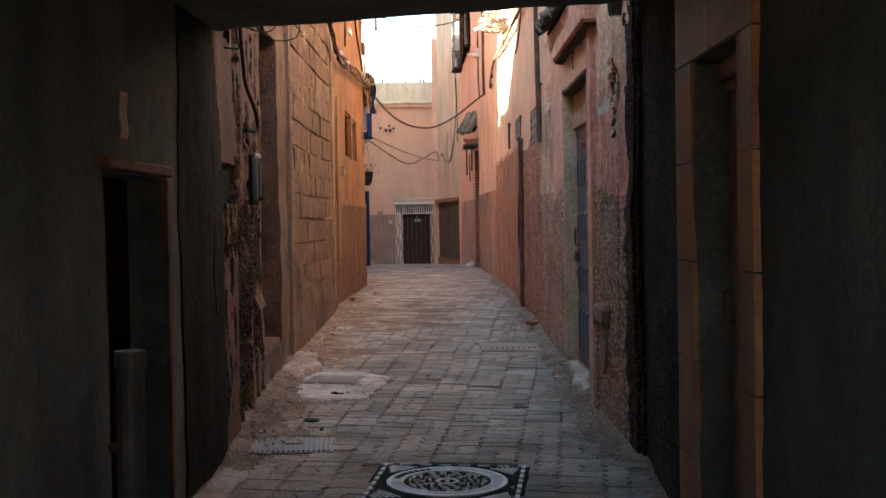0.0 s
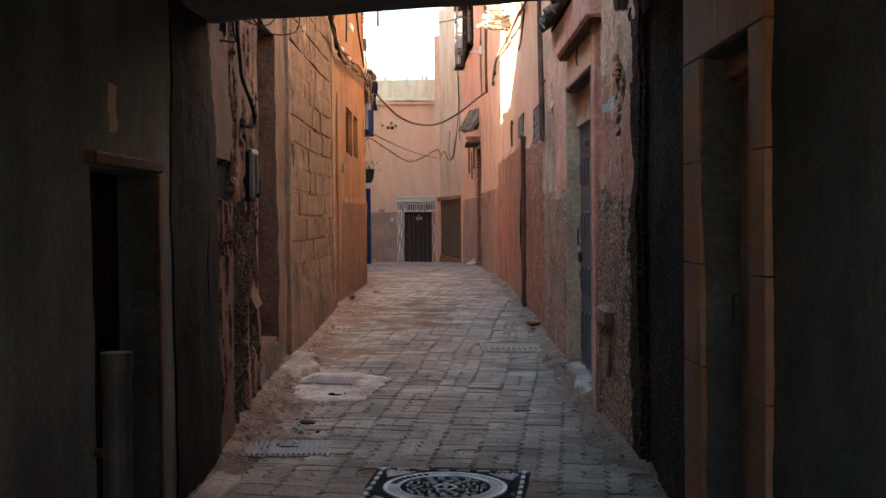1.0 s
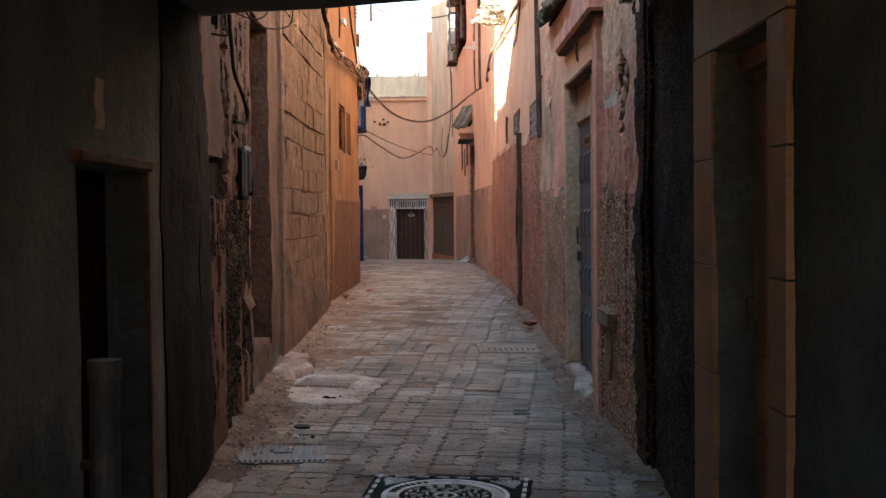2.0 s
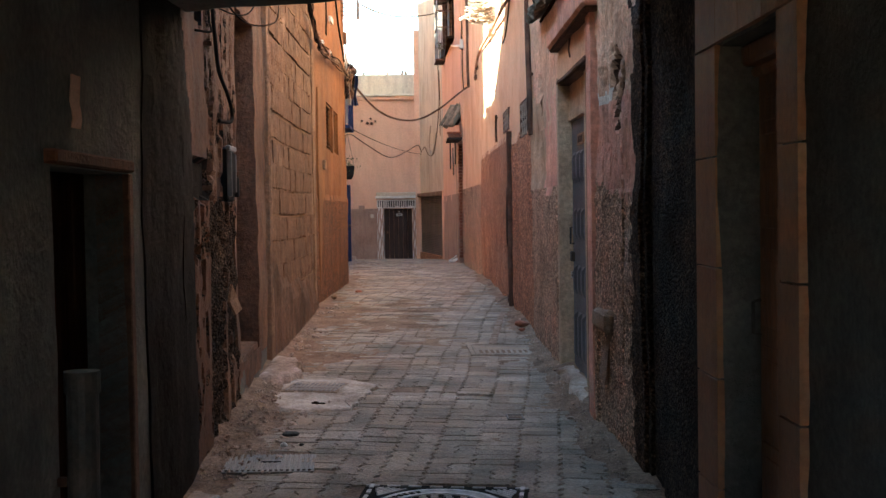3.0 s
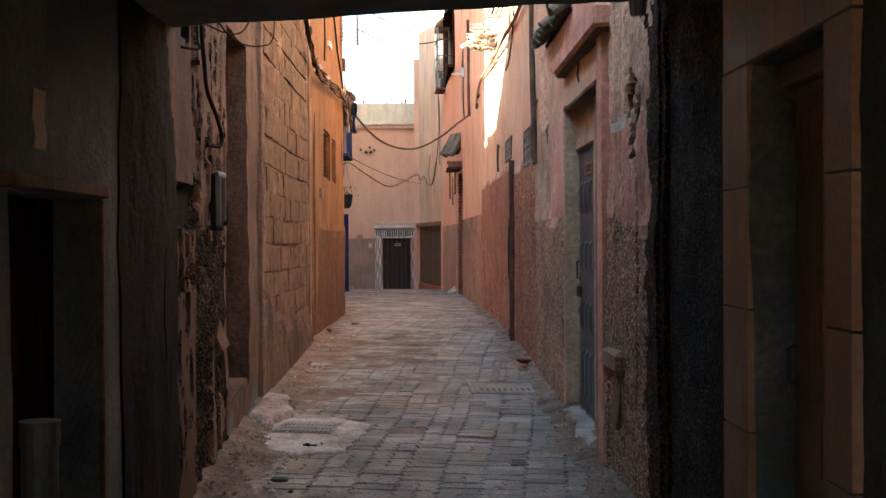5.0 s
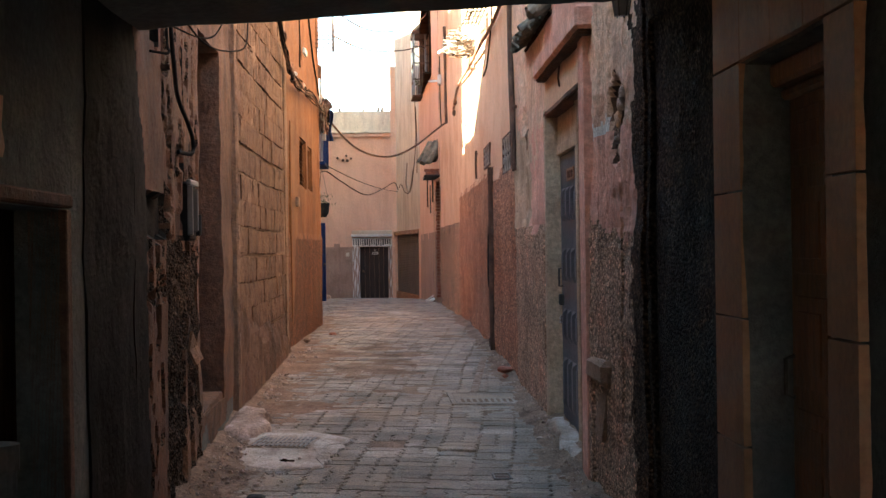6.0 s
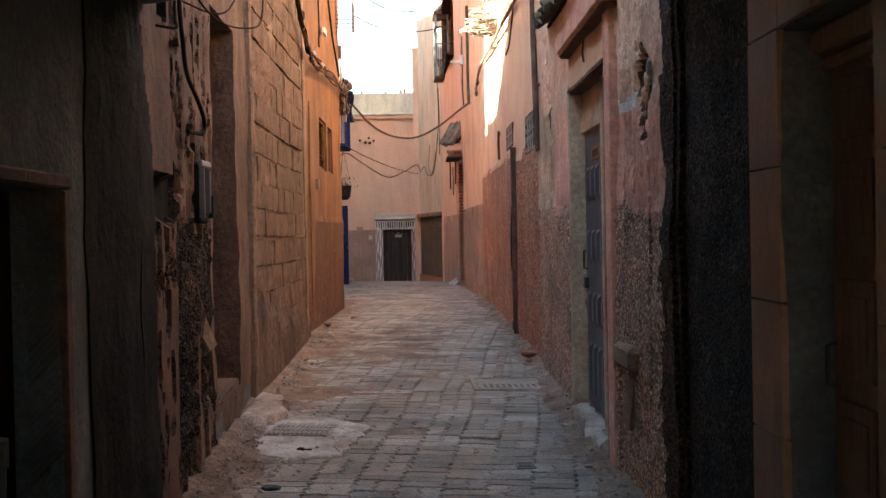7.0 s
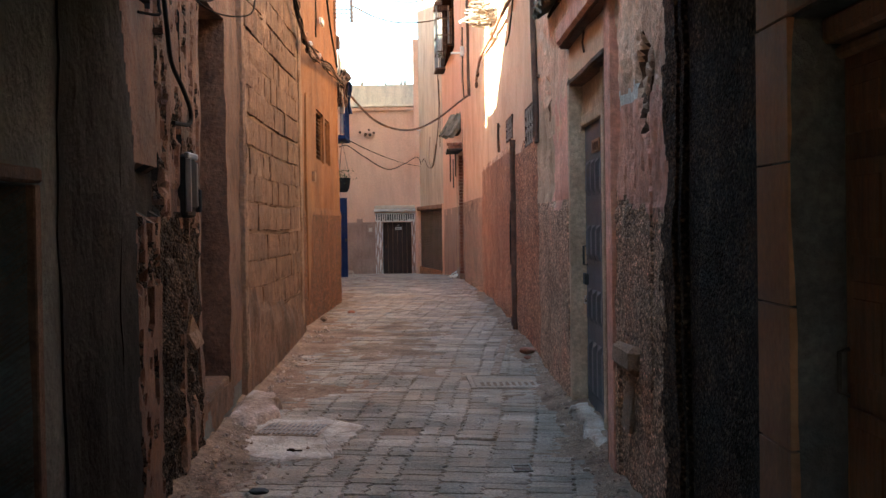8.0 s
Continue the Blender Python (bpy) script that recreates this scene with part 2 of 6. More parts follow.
M["plastic_grey"] = mat("dusty_grey_plastic", [(0.16, 0.155, 0.15), (0.21, 0.20, 0.19), (0.25, 0.235, 0.22)], 0.5, 3.0, 50, 0.3, 0.15, 0.3, spec=0.45)
M["plastic_black"] = mat("black_plastic", [(0.018, 0.017, 0.017), (0.03, 0.028, 0.027)], 0.95, 5.0, 50, 0.3, 0.15, spec=0.03)
M["paper"] = mat("faded_pink_paper", [(0.52, 0.31, 0.23), (0.60, 0.37, 0.28)], 0.9, 6.0, 60, 0.3, 0.3)
M["brass"] = mat("dull_brass_plate", [(0.24, 0.13, 0.07), (0.30, 0.17, 0.09)], 0.55, 8.0, 60, 0.3, 0.2, metal=0.7)
M["white"] = mat("dusty_white_paint", [(0.62, 0.58, 0.52), (0.72, 0.68, 0.62)], 0.8, 6.0, 60, 0.3, 0.3)
M["leaf"] = mat("dry_green_leaves", [(0.05, 0.07, 0.03), (0.09, 0.11, 0.05), (0.14, 0.13, 0.07)], 0.8, 9.0, 60, 0.3, 0.3, vary=0.5)
M["chrome"] = mat("bright_metal", [(0.55, 0.54, 0.52), (0.65, 0.64, 0.62)], 0.3, 6.0, 60, 0.2, 0.1, metal=0.9)


# ---- builders ----
def part(name, bm, material, parent=None, label=""):
    """One mesh object from a bmesh, under a thing or a part."""
    me = bpy.data.meshes.new(name)
    bm.normal_update()
    bm.to_mesh(me)
    bm.free()
    for m in (material if isinstance(material, (list, tuple)) else [material]):
        me.materials.append(m)
    ob = new(name, me)
    if parent is not None:
        ob.parent = parent
    if label:
        tagged(ob, label)
    return ob


def thing(name, label, category, group="", kind=""):
    return tagged(new(name), label, category, group, kind)


def box(bm, x0, x1, y0, y1, z0, z1, bevel=0.0, m=None):
    g = bmesh.ops.create_cube(bm, size=1.0)
    mt = Matrix.LocRotScale(((x0 + x1) / 2, (y0 + y1) / 2, (z0 + z1) / 2), None, (abs(x1 - x0), abs(y1 - y0), abs(z1 - z0)))
    bmesh.ops.transform(bm, matrix=mt, verts=g["verts"])
    if bevel:
        es = list({e for v in g["verts"] for e in v.link_edges})
        r = bmesh.ops.bevel(bm, geom=es, offset=bevel, segments=1, affect="EDGES")
        vs = list({v for f in r["faces"] for v in f.verts} | {v for v in g["verts"] if v.is_valid})
    else:
        vs = g["verts"]
    if m is not None:
        bmesh.ops.transform(bm, matrix=m, verts=vs)
    return vs


def boxed(*a, **k):
    bm = bmesh.new()
    box(bm, *a, **k)
    return bm


def tube_into(bm, pts, r, seg=6):
    """A bent tube through points, closed at both ends."""
    pts = [Vector(p) for p in pts]
    rings = []
    for i, p in enumerate(pts):
        d = (pts[min(i + 1, len(pts) - 1)] - pts[max(i - 1, 0)]).normalized()
        a = d.orthogonal().normalized() if not rings else (prev - prev.dot(d) * d).normalized()
        prev = a
        b = d.cross(a)
        rr = r[i] if isinstance(r, (list, tuple)) else r
        rings.append([bm.verts.new(p + rr * (math.cos(2 * math.pi * k / seg) * a + math.sin(2 * math.pi * k / seg) * b)) for k in range(seg)])
    for r0, r1 in zip(rings, rings[1:]):
        for k in range(seg):
            bm.faces.new((r0[k], r0[(k + 1) % seg], r1[(k + 1) % seg], r1[k]))
    bm.faces.new(rings[0][::-1])
    bm.faces.new(rings[-1])


def tube(pts, r, seg=6):
    bm = bmesh.new()
    tube_into(bm, pts, r, seg)
    return bm


def sag(p, q, drop, n=18, wob=0.0, seed=0):
    """Points of a hanging cable from p to q."""
    rnd = random.Random(seed)
    p, q = Vector(p), Vector(q)
    out = []
    for i in range(n + 1):
        u = i / n
        v = p.lerp(q, u) + Vector((0, 0, -4 * drop * u * (1 - u)))
        if wob and 0 < i < n:
            v += Vector([rnd.uniform(-wob, wob) for _ in range(3)])
        out.append(v)
    return out


def smooth_path(pts, n=6):
    """Catmull-Rom through points."""
    p = [Vector(a) for a in pts]
    p = [p[0] * 2 - p[1]] + p + [p[-1] * 2 - p[-2]]
    out = []
    for i in range(1, len(p) - 2):
        for k in range(n):
            u = k / n
            a, b, c, d = p[i - 1:i + 3]
            out.append(0.5 * (2 * b + (c - a) * u + (2 * a - 5 * b + 4 * c - d) * u * u + (3 * b - a - 3 * c + d) * u ** 3))
    return out + [p[-2]]


def rough(p, sc):
    return noise.noise(Vector(p) * sc)


PROFILE = [(-6, -0.40), (0, -0.22), (4, -0.10), (6.8, -0.014), (9, 0.06), (11, 0.127), (13, 0.19), (14.5, 0.235), (16.5, 0.265), (19, 0.275), (22, 0.25), (26, 0.21), (31, 0.15),
           (36, 0.05), (41, -0.12), (46, -0.30), (60, -0.6)]


def gz(x, y):
    """Height of the trodden ground."""
    for (a, za), (b, zb) in zip(PROFILE, PROFILE[1:]):
        if y <= b:
            u = max(0.0, (y - a) / (b - a))
            base = za + (zb - za) * u
            break
    else:
        base = PROFILE[-1][1]
    return base - 0.0131 * max(-1.6, min(1.6, x))


def wall(name, p0, p1, z0, z1, side, thick=0.3, holes=(), step=0.1, amp=0.012, mats=("peach",), pick=None, shape=None, label="", kind="structure", parent=None):
    """A wall from p0 to p1 in plan with real openings (s0, s1, za, zb); its seen face is uneven."""
    p0, p1 = Vector((*p0, 0)), Vector((*p1, 0))
    L = (p1 - p0).length
    d = (p1 - p0) / L
    nrm = Vector((-d.y, d.x, 0)) * side

    def cuts(a, b, extra):
        k = max(1, round((b - a) / step))
        c = [a + (b - a) * i / k for i in range(k + 1)]
        c = [v for v in c if all(abs(v - e) > step * 0.45 for e in extra) or v in (a, b)]
        return sorted(set(c) | {e for e in extra if a < e < b})

    S = cuts(0, L, [h[0] for h in holes] + [h[1] for h in holes])
    Z = cuts(z0, z1, [h[2] for h in holes] + [h[3] for h in holes])
    ns, nz = len(S), len(Z)
    verts, faces, mi = [], [], []
    for s in S:
        for z in Z:
            p = p0 + d * s + Vector((0, 0, z))
            o = amp * (1.6 * rough(p, 0.9) + 0.8 * rough(p, 3.1) + 0.4 * rough(p, 9.0))
            if shape:
                o += shape(p)
            verts.append(p + nrm * o)
    nf = len(verts)
    for s in S:
        for z in Z:
            verts.append(p0 + d * s + Vector((0, 0, z)) - nrm * thick)

    def solid(i, j):
        if not (0 <= i < ns - 1 and 0 <= j < nz - 1):
            return False
        s, z = (S[i] + S[i + 1]) / 2, (Z[j] + Z[j + 1]) / 2
        return not any(h[0] < s < h[1] and h[2] < z < h[3] for h in holes)

    for i in range(ns - 1):
        for j in range(nz - 1):
            if not solid(i, j):
                continue
            a, b, c, e = i * nz + j, (i + 1) * nz + j, (i + 1) * nz + j + 1, i * nz + j + 1
            ctr = p0 + d * ((S[i] + S[i + 1]) / 2) + Vector((0, 0, (Z[j] + Z[j + 1]) / 2))
            k = pick(ctr) if pick else 0
            faces.append((a, b, c, e)), mi.append(k)
            faces.append((nf + e, nf + c, nf + b, nf + a)), mi.append(k)
            for di, dj, u, v in ((-1, 0, e, a), (1, 0, b, c), (0, -1, a, b), (0, 1, c, e)):
                if not solid(i + di, j + dj):
                    faces.append((v, u, nf + u, nf + v)), mi.append(k)
    me = bpy.data.meshes.new(name)
    me.from_pydata([tuple(v) for v in verts], [], faces)
    for k in mats:
        me.materials.append(M[k])
    me.polygons.foreach_set("material_index", mi)
    me.update()
    bm = bmesh.new()
    bm.from_mesh(me)
    bmesh.ops.recalc_face_normals(bm, faces=bm.faces)
    bm.to_mesh(me)
    bm.free()
    ob = new(name, me)
    if parent is not None:
        ob.parent = parent
    return tagged(ob, label, "wall" if parent is None else "", "", kind if parent is None else "")


# ---- ground ----
def ground_height(x, y):
    """Dirt bed under and beside the paving, banked up against the walls."""
    z = gz(x, y) - 0.0075 + 0.007 * rough((x, y, 21), 1.1) + 0.003 * rough((x, y, 22), 4.0)
    if 7.0 < y < 24:
        lw, rw = -1.33, 1.06
        bl = min(1.0, max(0.0, 1 - (x - lw) / (0.50 + 0.16 * rough((x, y, 31), 0.9))))
        br = min(1.0, max(0.0, 1 - (rw - x) / 0.26))
        k = 0.75 + 0.7 * rough((x, y, 3), 1.3) + 0.35 * rough((x, y, 6), 5.0)
        low = 1.0 - 0.72 * max(0.0, min(1.0, (y - 10.8) / 1.2))
        z += (0.085 * low * bl ** 2.1 + 0.07 * br ** 1.4) * k * min(1, (y - 7.0) / 1.2)
    if 11.5 < y < 20:
        q = max(0.0, 1 - ((x + 0.35) / 0.85) ** 2 - ((y - 15.0) / 3.2) ** 2)
        z += 0.013 * q * (0.5 + 1.2 * rough((x, y, 8), 2.4))
    z += 0.006 * rough((x, y, 0), 1.4) + 0.004 * rough((x, y, 5), 9.0)
    if x < -0.95 or x > 0.85:
        z += 0.012 * rough((x, y, 11), 4.0) + 0.010 * rough((x, y, 13), 11.0)
    return z


def build_ground():
    xs = [-60, -30, -12, -6, -4, -3, -2.2] + [-1.8 + 0.06 * i for i in range(58)] + [1.8, 2.2, 3, 4, 6, 12, 30, 60]
    ys = [-60, -30, -12, -6, -3] + [0.5 * i for i in range(0, 11)] + [5.5 + 0.06 * i for i in range(1, 310)] + [24.1 + 0.4 * i for i in range(1, 58)] + [50, 60, 90, 160, 400]
    verts = [(x, y, ground_height(x, y)) for y in ys for x in xs]
    w = len(xs)
    faces = [(j * w + i, j * w + i + 1, (j + 1) * w + i + 1, (j + 1) * w + i) for j in range(len(ys) - 1) for i in range(w - 1)]
    me = bpy.data.meshes.new("ground")
    me.from_pydata(verts, [], faces)
    me.materials.append(M["dust"])
    me.polygons.foreach_set("use_smooth", [True] * len(faces))
    ob = new("ground", me)
    return tagged(ob, "sandy dusty earth bed of a narrow alley", "ground", "", "structure")


ground = build_ground()

# ---- passage: side walls, back wall, ceiling ----
wall("wall_passage_left", (-1.32, -0.9), (-1.32, 6.45), -0.8, 2.7, -1, 0.35, [(5.95, 7.0, -0.8, 1.60)], 0.16, 0.012, ("soot",), label="soot-darkened plaster wall of the covered passage")
# pier coloured near black to carry the shade of the passage mouth
wall("wall_passage_pier", (-1.31, 6.45), (-1.285, 7.24), -0.8, 2.7, -1, 0.35, (), 0.08, 0.016, ("shade_black",), label="dark plastered pier at the mouth of the passage")
# rough part beyond y 5.9 is darkened in colour for passage shade
wall("wall_passage_right", (1.14, -0.9), (1.12, 7.45), -0.8, 2.8, 1, 0.35, [(5.69, 6.56, -0.8, 2.05), (7.93, 8.27, -0.8, 2.5)], 0.09, 0.016, ("soot", "char_shade"),
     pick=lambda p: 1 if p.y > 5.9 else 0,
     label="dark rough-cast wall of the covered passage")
# unseen end wall; its opening is added to bring daylight into the passage
wall("wall_passage_back", (-1.32, -0.9), (1.14, -0.9), -0.8, 2.8, 1, 0.3, [(0.10, 2.36, -0.8, 2.45)], 0.4, 0.01, ("soot",), label="unseen dark end wall with an opening added to light the passage")


def build_ceiling():
    verts, faces = [], []
    nx, ny = 30, 34
    for j in range(ny + 1):
        for i in range(nx + 1):
            x, u = -1.7 + 3.4 * i / nx, j / ny
            y = -1.2 + (7.36 + 1.2 + 0.05 * rough((x, 0, 1), 2.5)) * u
            z = 2.55 + 0.055 * x + 0.02 * rough((x, y, 0), 1.5) + 0.012 * rough((x, y, 2), 6)
            verts.append((x, y, z))
    top = len(verts)
    verts += [(x, y, 4.0) for x, y, z in verts]
    w = nx + 1
    for j in range(ny):
        for i in range(nx):
            a = j * w + i
            faces.append((a, a + w, a + w + 1, a + 1))
            faces.append((top + a, top + a + 1, top + a + w + 1, top + a + w))
    ring = [i for i in range(w)] + [j * w + nx for j in range(1, ny + 1)] + [ny * w + i for i in range(nx - 1, -1, -1)] + [j * w for j in range(ny - 1, 0, -1)]
    for a, b in zip(ring, ring[1:] + ring[:1]):
        faces.append((a, b, top + b, top + a))
    me = bpy.data.meshes.new("ceiling")
    me.from_pydata(verts, [], faces)
    me.materials.append(M["soot"])
    return tagged(new("ceiling", me), "dark sagging ceiling under the house over the passage", "ceiling", "", "structure")


build_ceiling()


# ---- right side of the alley ----
def broken_right(p):
    """0 to 1 inside the hole where plaster and rubble have fallen out."""
    k = 0.35 * rough((p.y, p.z, 4), 6.0) + 0.2 * rough((p.y, p.z, 8), 14.0)
    half = 0.20 * max(0.0, min(1.0, (p.z - 1.83) / 0.3, (2.36 - p.z) / 0.14))
    if not half:
        return 0.0
    return max(0.0, min(1.0, 2.2 * (1 - abs(p.y - 8.06) / half + k)))


def pick_right_near(p):
    k = 0.05 * rough(p, 4.0) + 0.05 * rough(p, 1.5) + 0.035 * rough(p, 13.0)
    # dark rough-cast strip, widened so its colour grades into the passage shade
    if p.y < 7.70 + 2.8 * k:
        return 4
    if broken_right(p) > 0.4:
        return 5
    if p.z < 1.52 + 1.6 * k:
        return 2
    if p.z < 2.06 + 0.6 * k:
        return 1
    if p.z < 2.145 + 1.4 * k and p.y > 8.2 + 3 * k:
        return 3
    return 0


def shape_right_near(p):
    o = -(0.05 + 0.03 * rough(p, 7.0)) * broken_right(p)
    if p.z > 1.45 and p.y > 7.55:
        ease = min(1.0, (p.y - 7.55) / 0.25)
        flake = rough((p.y * 2.2, p.z * 0.55, 7), 2.4) + 0.35 * rough((p.y, p.z * 0.5, 1), 9.0)
        o += 0.008 * ease * math.floor(3.6 * flake)
    if p.z < 1.52:
        o += 0.008
    for yc, za, zb in ((7.94, 0.5, 1.95), (8.62, 1.5, 1.78), (8.36, 1.6, 2.0)):
        if za < p.z < zb and abs(p.y - yc - 0.05 * rough((yc, 0, p.z), 2.6)) < 0.016:
            o -= 0.03
    return o + 0.006 * rough(p, 16.0)


wall("wall_right_near", (1.105, 7.45), (1.055, 8.86), -0.6, 4.5, 1, 0.4, (), 0.026, 0.016, ("tan", "red", "pebble", "white_stone", "shade_rough", "earth_wall"), pick_right_near, shape_right_near,
     label="peeling pink plaster wall over a dark pebble-dash dado")
wall("wall_right_door", (1.055, 8.86), (1.04, 11.0), -0.6, 4.5, 1, 0.4, [(0.34, 2.08, -0.6, 2.42)], 0.1, 0.008, ("red", "peach"),
     lambda p: 0 if p.y < 9.3 or p.z > 2.75 else 1, label="pink plaster wall with a deep door recess")


def pick_right_long(p):
    k = 0.06 * rough(p, 3.0) + 0.05 * rough(p, 9.0)
    if p.y < 13.3:
        if p.z < 1.58 + k:
            return 2
        if 12.15 + k < p.y < 13.1 and 2.0 < p.z < 2.62 and rough((p.y * 1.3, p.z * 0.6, 3), 4.5) > -0.02 + abs(p.z - 2.32):
            return 5
        if p.y < 12.1 + 2 * k:
            return 4 if p.z < 2.3 + 3 * k else 6
        return 3 if p.z < 2.5 + 3 * k else 6
    edge = 2.24 + k + (0.08 if p.y > 16 else 0)
    return 1 if p.z < edge else 0


def shape_right_long(p):
    o = 0.0
    if pick_right_long(p) in (1, 2):
        o += 0.018
    if pick_right_long(p) == 5:
        o -= 0.045
    elif 12.3 < p.y < 13.3 and 1.7 < p.z < 3.1:
        o += 0.016 * math.floor(3.0 * rough((p.y * 1.6, p.z * 0.7, 5), 3.0))
    return o


wall("wall_right_long", (1.045, 11.0), (1.00, 23.8), -0.5, 5.9, 1, 0.4, [(2.75, 3.75, 2.18, 2.57), (5.5, 6.6, 2.41, 2.68)], 0.075, 0.014,
     ("peach", "dado", "pebble", "cement", "red", "earth_wall", "tan"), pick_right_long, shape_right_long, label="peach plaster alley wall over a rough red-brown dado")
wall("wall_right_bend", (1.00, 23.8), (0.87, 30.6), -0.5, 7.6, 1, 0.4, (), 0.12, 0.012, ("peach", "pebble"),
     lambda p: 1 if p.z < 1.85 + 0.05 * rough(p, 3) else 0, label="peach wall over a worn brown dado where the alley bends")
# slit walls are coloured dark so the narrow doorway looks shaded
wall("wall_right_slit", (1.5, 30.6), (1.5, 32.0), -0.5, 7.6, 1, 0.3, (), 0.3, 0.01, ("soot",), label="dark back wall of a narrow doorway")
wall("wall_right_slit_side", (0.87, 30.62), (1.5, 30.62), -0.5, 7.6, 1, 0.2, (), 0.3, 0.01, ("soot",), label="reveal of a narrow doorway coloured dark for shade")
wall("wall_right_far", (0.80, 32.0), (0.55, 38.8), -0.6, 9.5, 1, 0.4, [(0.6, 5.6, 5.7, 7.5)], 0.15, 0.012, ("far_pink", "far_dado"),
     lambda p: 1 if p.z < 1.75 + 0.05 * rough(p, 3) else 0, label="salmon house wall with a high window")
wall("wall_right_slit_head", (0.87, 30.6), (0.80, 32.0), 3.0, 7.6, 1, 0.4, (), 0.2, 0.01, ("far_pink",), label="salmon wall over a narrow doorway")
wall("wall_grey_house", (0.55, 38.8), (-0.14, 44.3), -0.8, 11.0, 1, 0.4, [(0.12, 5.40, -0.8, 1.88)], 0.2, 0.012, ("greige",), label="pale grey limewashed house wall over a shuttered shop")
wall("wall_pink_strip", (-0.14, 44.32), (-0.31, 44.34), -0.8, 7.5, 1, 1.6, (), 0.2, 0.004, ("far_pink",), label="narrow salmon wall beside the grey house")
wall("wall_far_end", (-0.30, 46.0), (-7.0, 46.0), -0.8, 5.42, 1, 0.5, [(0.14, 1.14, -0.8, 1.49)], 0.2, 0.012, ("far_pink", "far_dado"),
     lambda p: 1 if p.z < 1.55 + 0.03 * rough(p, 3) else 0, label="salmon house wall closing the alley over a grey-brown dado")
wall("wall_far_parapet", (-0.30, 46.06), (-7.0, 46.06), 5.42, 6.2, 1, 0.4, (), 0.2, 0.02, ("cream",), label="cream rendered parapet of the house closing the alley")

# almost flush panel; its dark colour replaces the shade of a recess
wall("wall_passage_niche", (1.150, 6.9), (1.148, 7.42), -0.8, 2.7, 1, 0.08, (), 0.1, 0.008, ("char_shade",), label="shallow panel coloured dark as a shaded band of the passage wall")

# ---- left side of the alley ----


def flaked(p):
    """0 to 1 where the render of the near left wall has come off."""
    v = rough((p.y * 1.4, p.z * 0.4, 2), 4.6) + 0.5 * rough((p.y, p.z * 0.6, 9), 12.0) + (0.35 if p.z < 1.66 and p.y > 7.7 else -0.25)
    return max(0.0, min(1.0, v * 5.0 + 0.15))


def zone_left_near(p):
    """0 brown render, 1 crack or hollow painted shade-black, 2 smooth plaster, 3 bare dark rubble core, 4 edge painted
    passage-dark.
    """
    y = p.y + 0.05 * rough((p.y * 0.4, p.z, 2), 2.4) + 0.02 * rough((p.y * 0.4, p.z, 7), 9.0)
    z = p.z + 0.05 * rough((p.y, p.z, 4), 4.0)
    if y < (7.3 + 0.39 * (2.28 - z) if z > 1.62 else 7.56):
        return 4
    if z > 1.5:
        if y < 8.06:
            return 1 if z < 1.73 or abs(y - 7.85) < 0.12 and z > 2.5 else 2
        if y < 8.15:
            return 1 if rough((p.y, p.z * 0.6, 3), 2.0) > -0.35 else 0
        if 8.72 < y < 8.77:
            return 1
        if rough((p.y * 1.6, p.z * 0.5, 12), 4.5) + 0.4 * rough(p, 13.0) > 0.24:
            return 3
        return 5 if flaked(p) > 0.75 else 0
    if y < 8.12:
        if rough((p.y * 1.8, p.z * 0.7, 21), 5.0) + 0.4 * rough(p, 15.0) > (0.12 if z > 1.15 else 0.3):
            return 3
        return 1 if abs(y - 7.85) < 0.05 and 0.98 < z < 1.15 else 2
    return 3 if y < 8.72 or flaked(p) > 0.8 else 0


def shape_left_near(p):
    k = zone_left_near(p)
    if k == 3:
        return -0.012 + 0.03 * rough(p, 9.0) + 0.02 * rough(p, 22.0)
    return (0.012 + 0.012 * rough((p.y * 2.0, p.z * 0.5, 4), 4.0), -0.035, 0.016, 0.0, 0.014, -0.008)[k]


# zones 1 and 4 get their shade from the near-black colour
wall("wall_left_near", (-1.297, 7.24), (-1.33, 9.42), -0.6, 5.4, -1, 0.35, (), 0.03, 0.010, ("earth_wall", "shade_black", "brown_plaster", "char_shade", "shade_black", "brown_plaster"), zone_left_near, shape_left_near,
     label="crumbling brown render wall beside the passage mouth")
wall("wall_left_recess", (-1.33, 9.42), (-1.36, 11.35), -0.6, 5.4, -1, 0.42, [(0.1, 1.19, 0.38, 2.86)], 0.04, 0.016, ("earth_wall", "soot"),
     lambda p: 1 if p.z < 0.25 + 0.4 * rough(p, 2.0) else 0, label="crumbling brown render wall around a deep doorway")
wall("wall_left_recess_back", (-1.79, 9.42), (-1.79, 11.35), -0.6, 3.2, -1, 0.1, (), 0.1, 0.014, ("brown_plaster",), label="brown back of a walled-up doorway")


def block_foot(p):
    """Top of the rough render that covers the foot of the block wall."""
    return 1.0 - 0.11 * (p.y - 11.35) + 0.12 * rough((p.y, p.z, 3), 2.3) + 0.06 * rough((p.y, p.z, 5), 8.0)


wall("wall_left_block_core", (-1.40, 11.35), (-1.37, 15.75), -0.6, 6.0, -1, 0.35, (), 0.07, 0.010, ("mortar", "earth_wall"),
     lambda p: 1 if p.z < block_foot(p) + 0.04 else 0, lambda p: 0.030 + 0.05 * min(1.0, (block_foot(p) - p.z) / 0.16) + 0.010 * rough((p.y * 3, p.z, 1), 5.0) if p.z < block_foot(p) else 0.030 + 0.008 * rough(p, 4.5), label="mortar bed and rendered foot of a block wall")
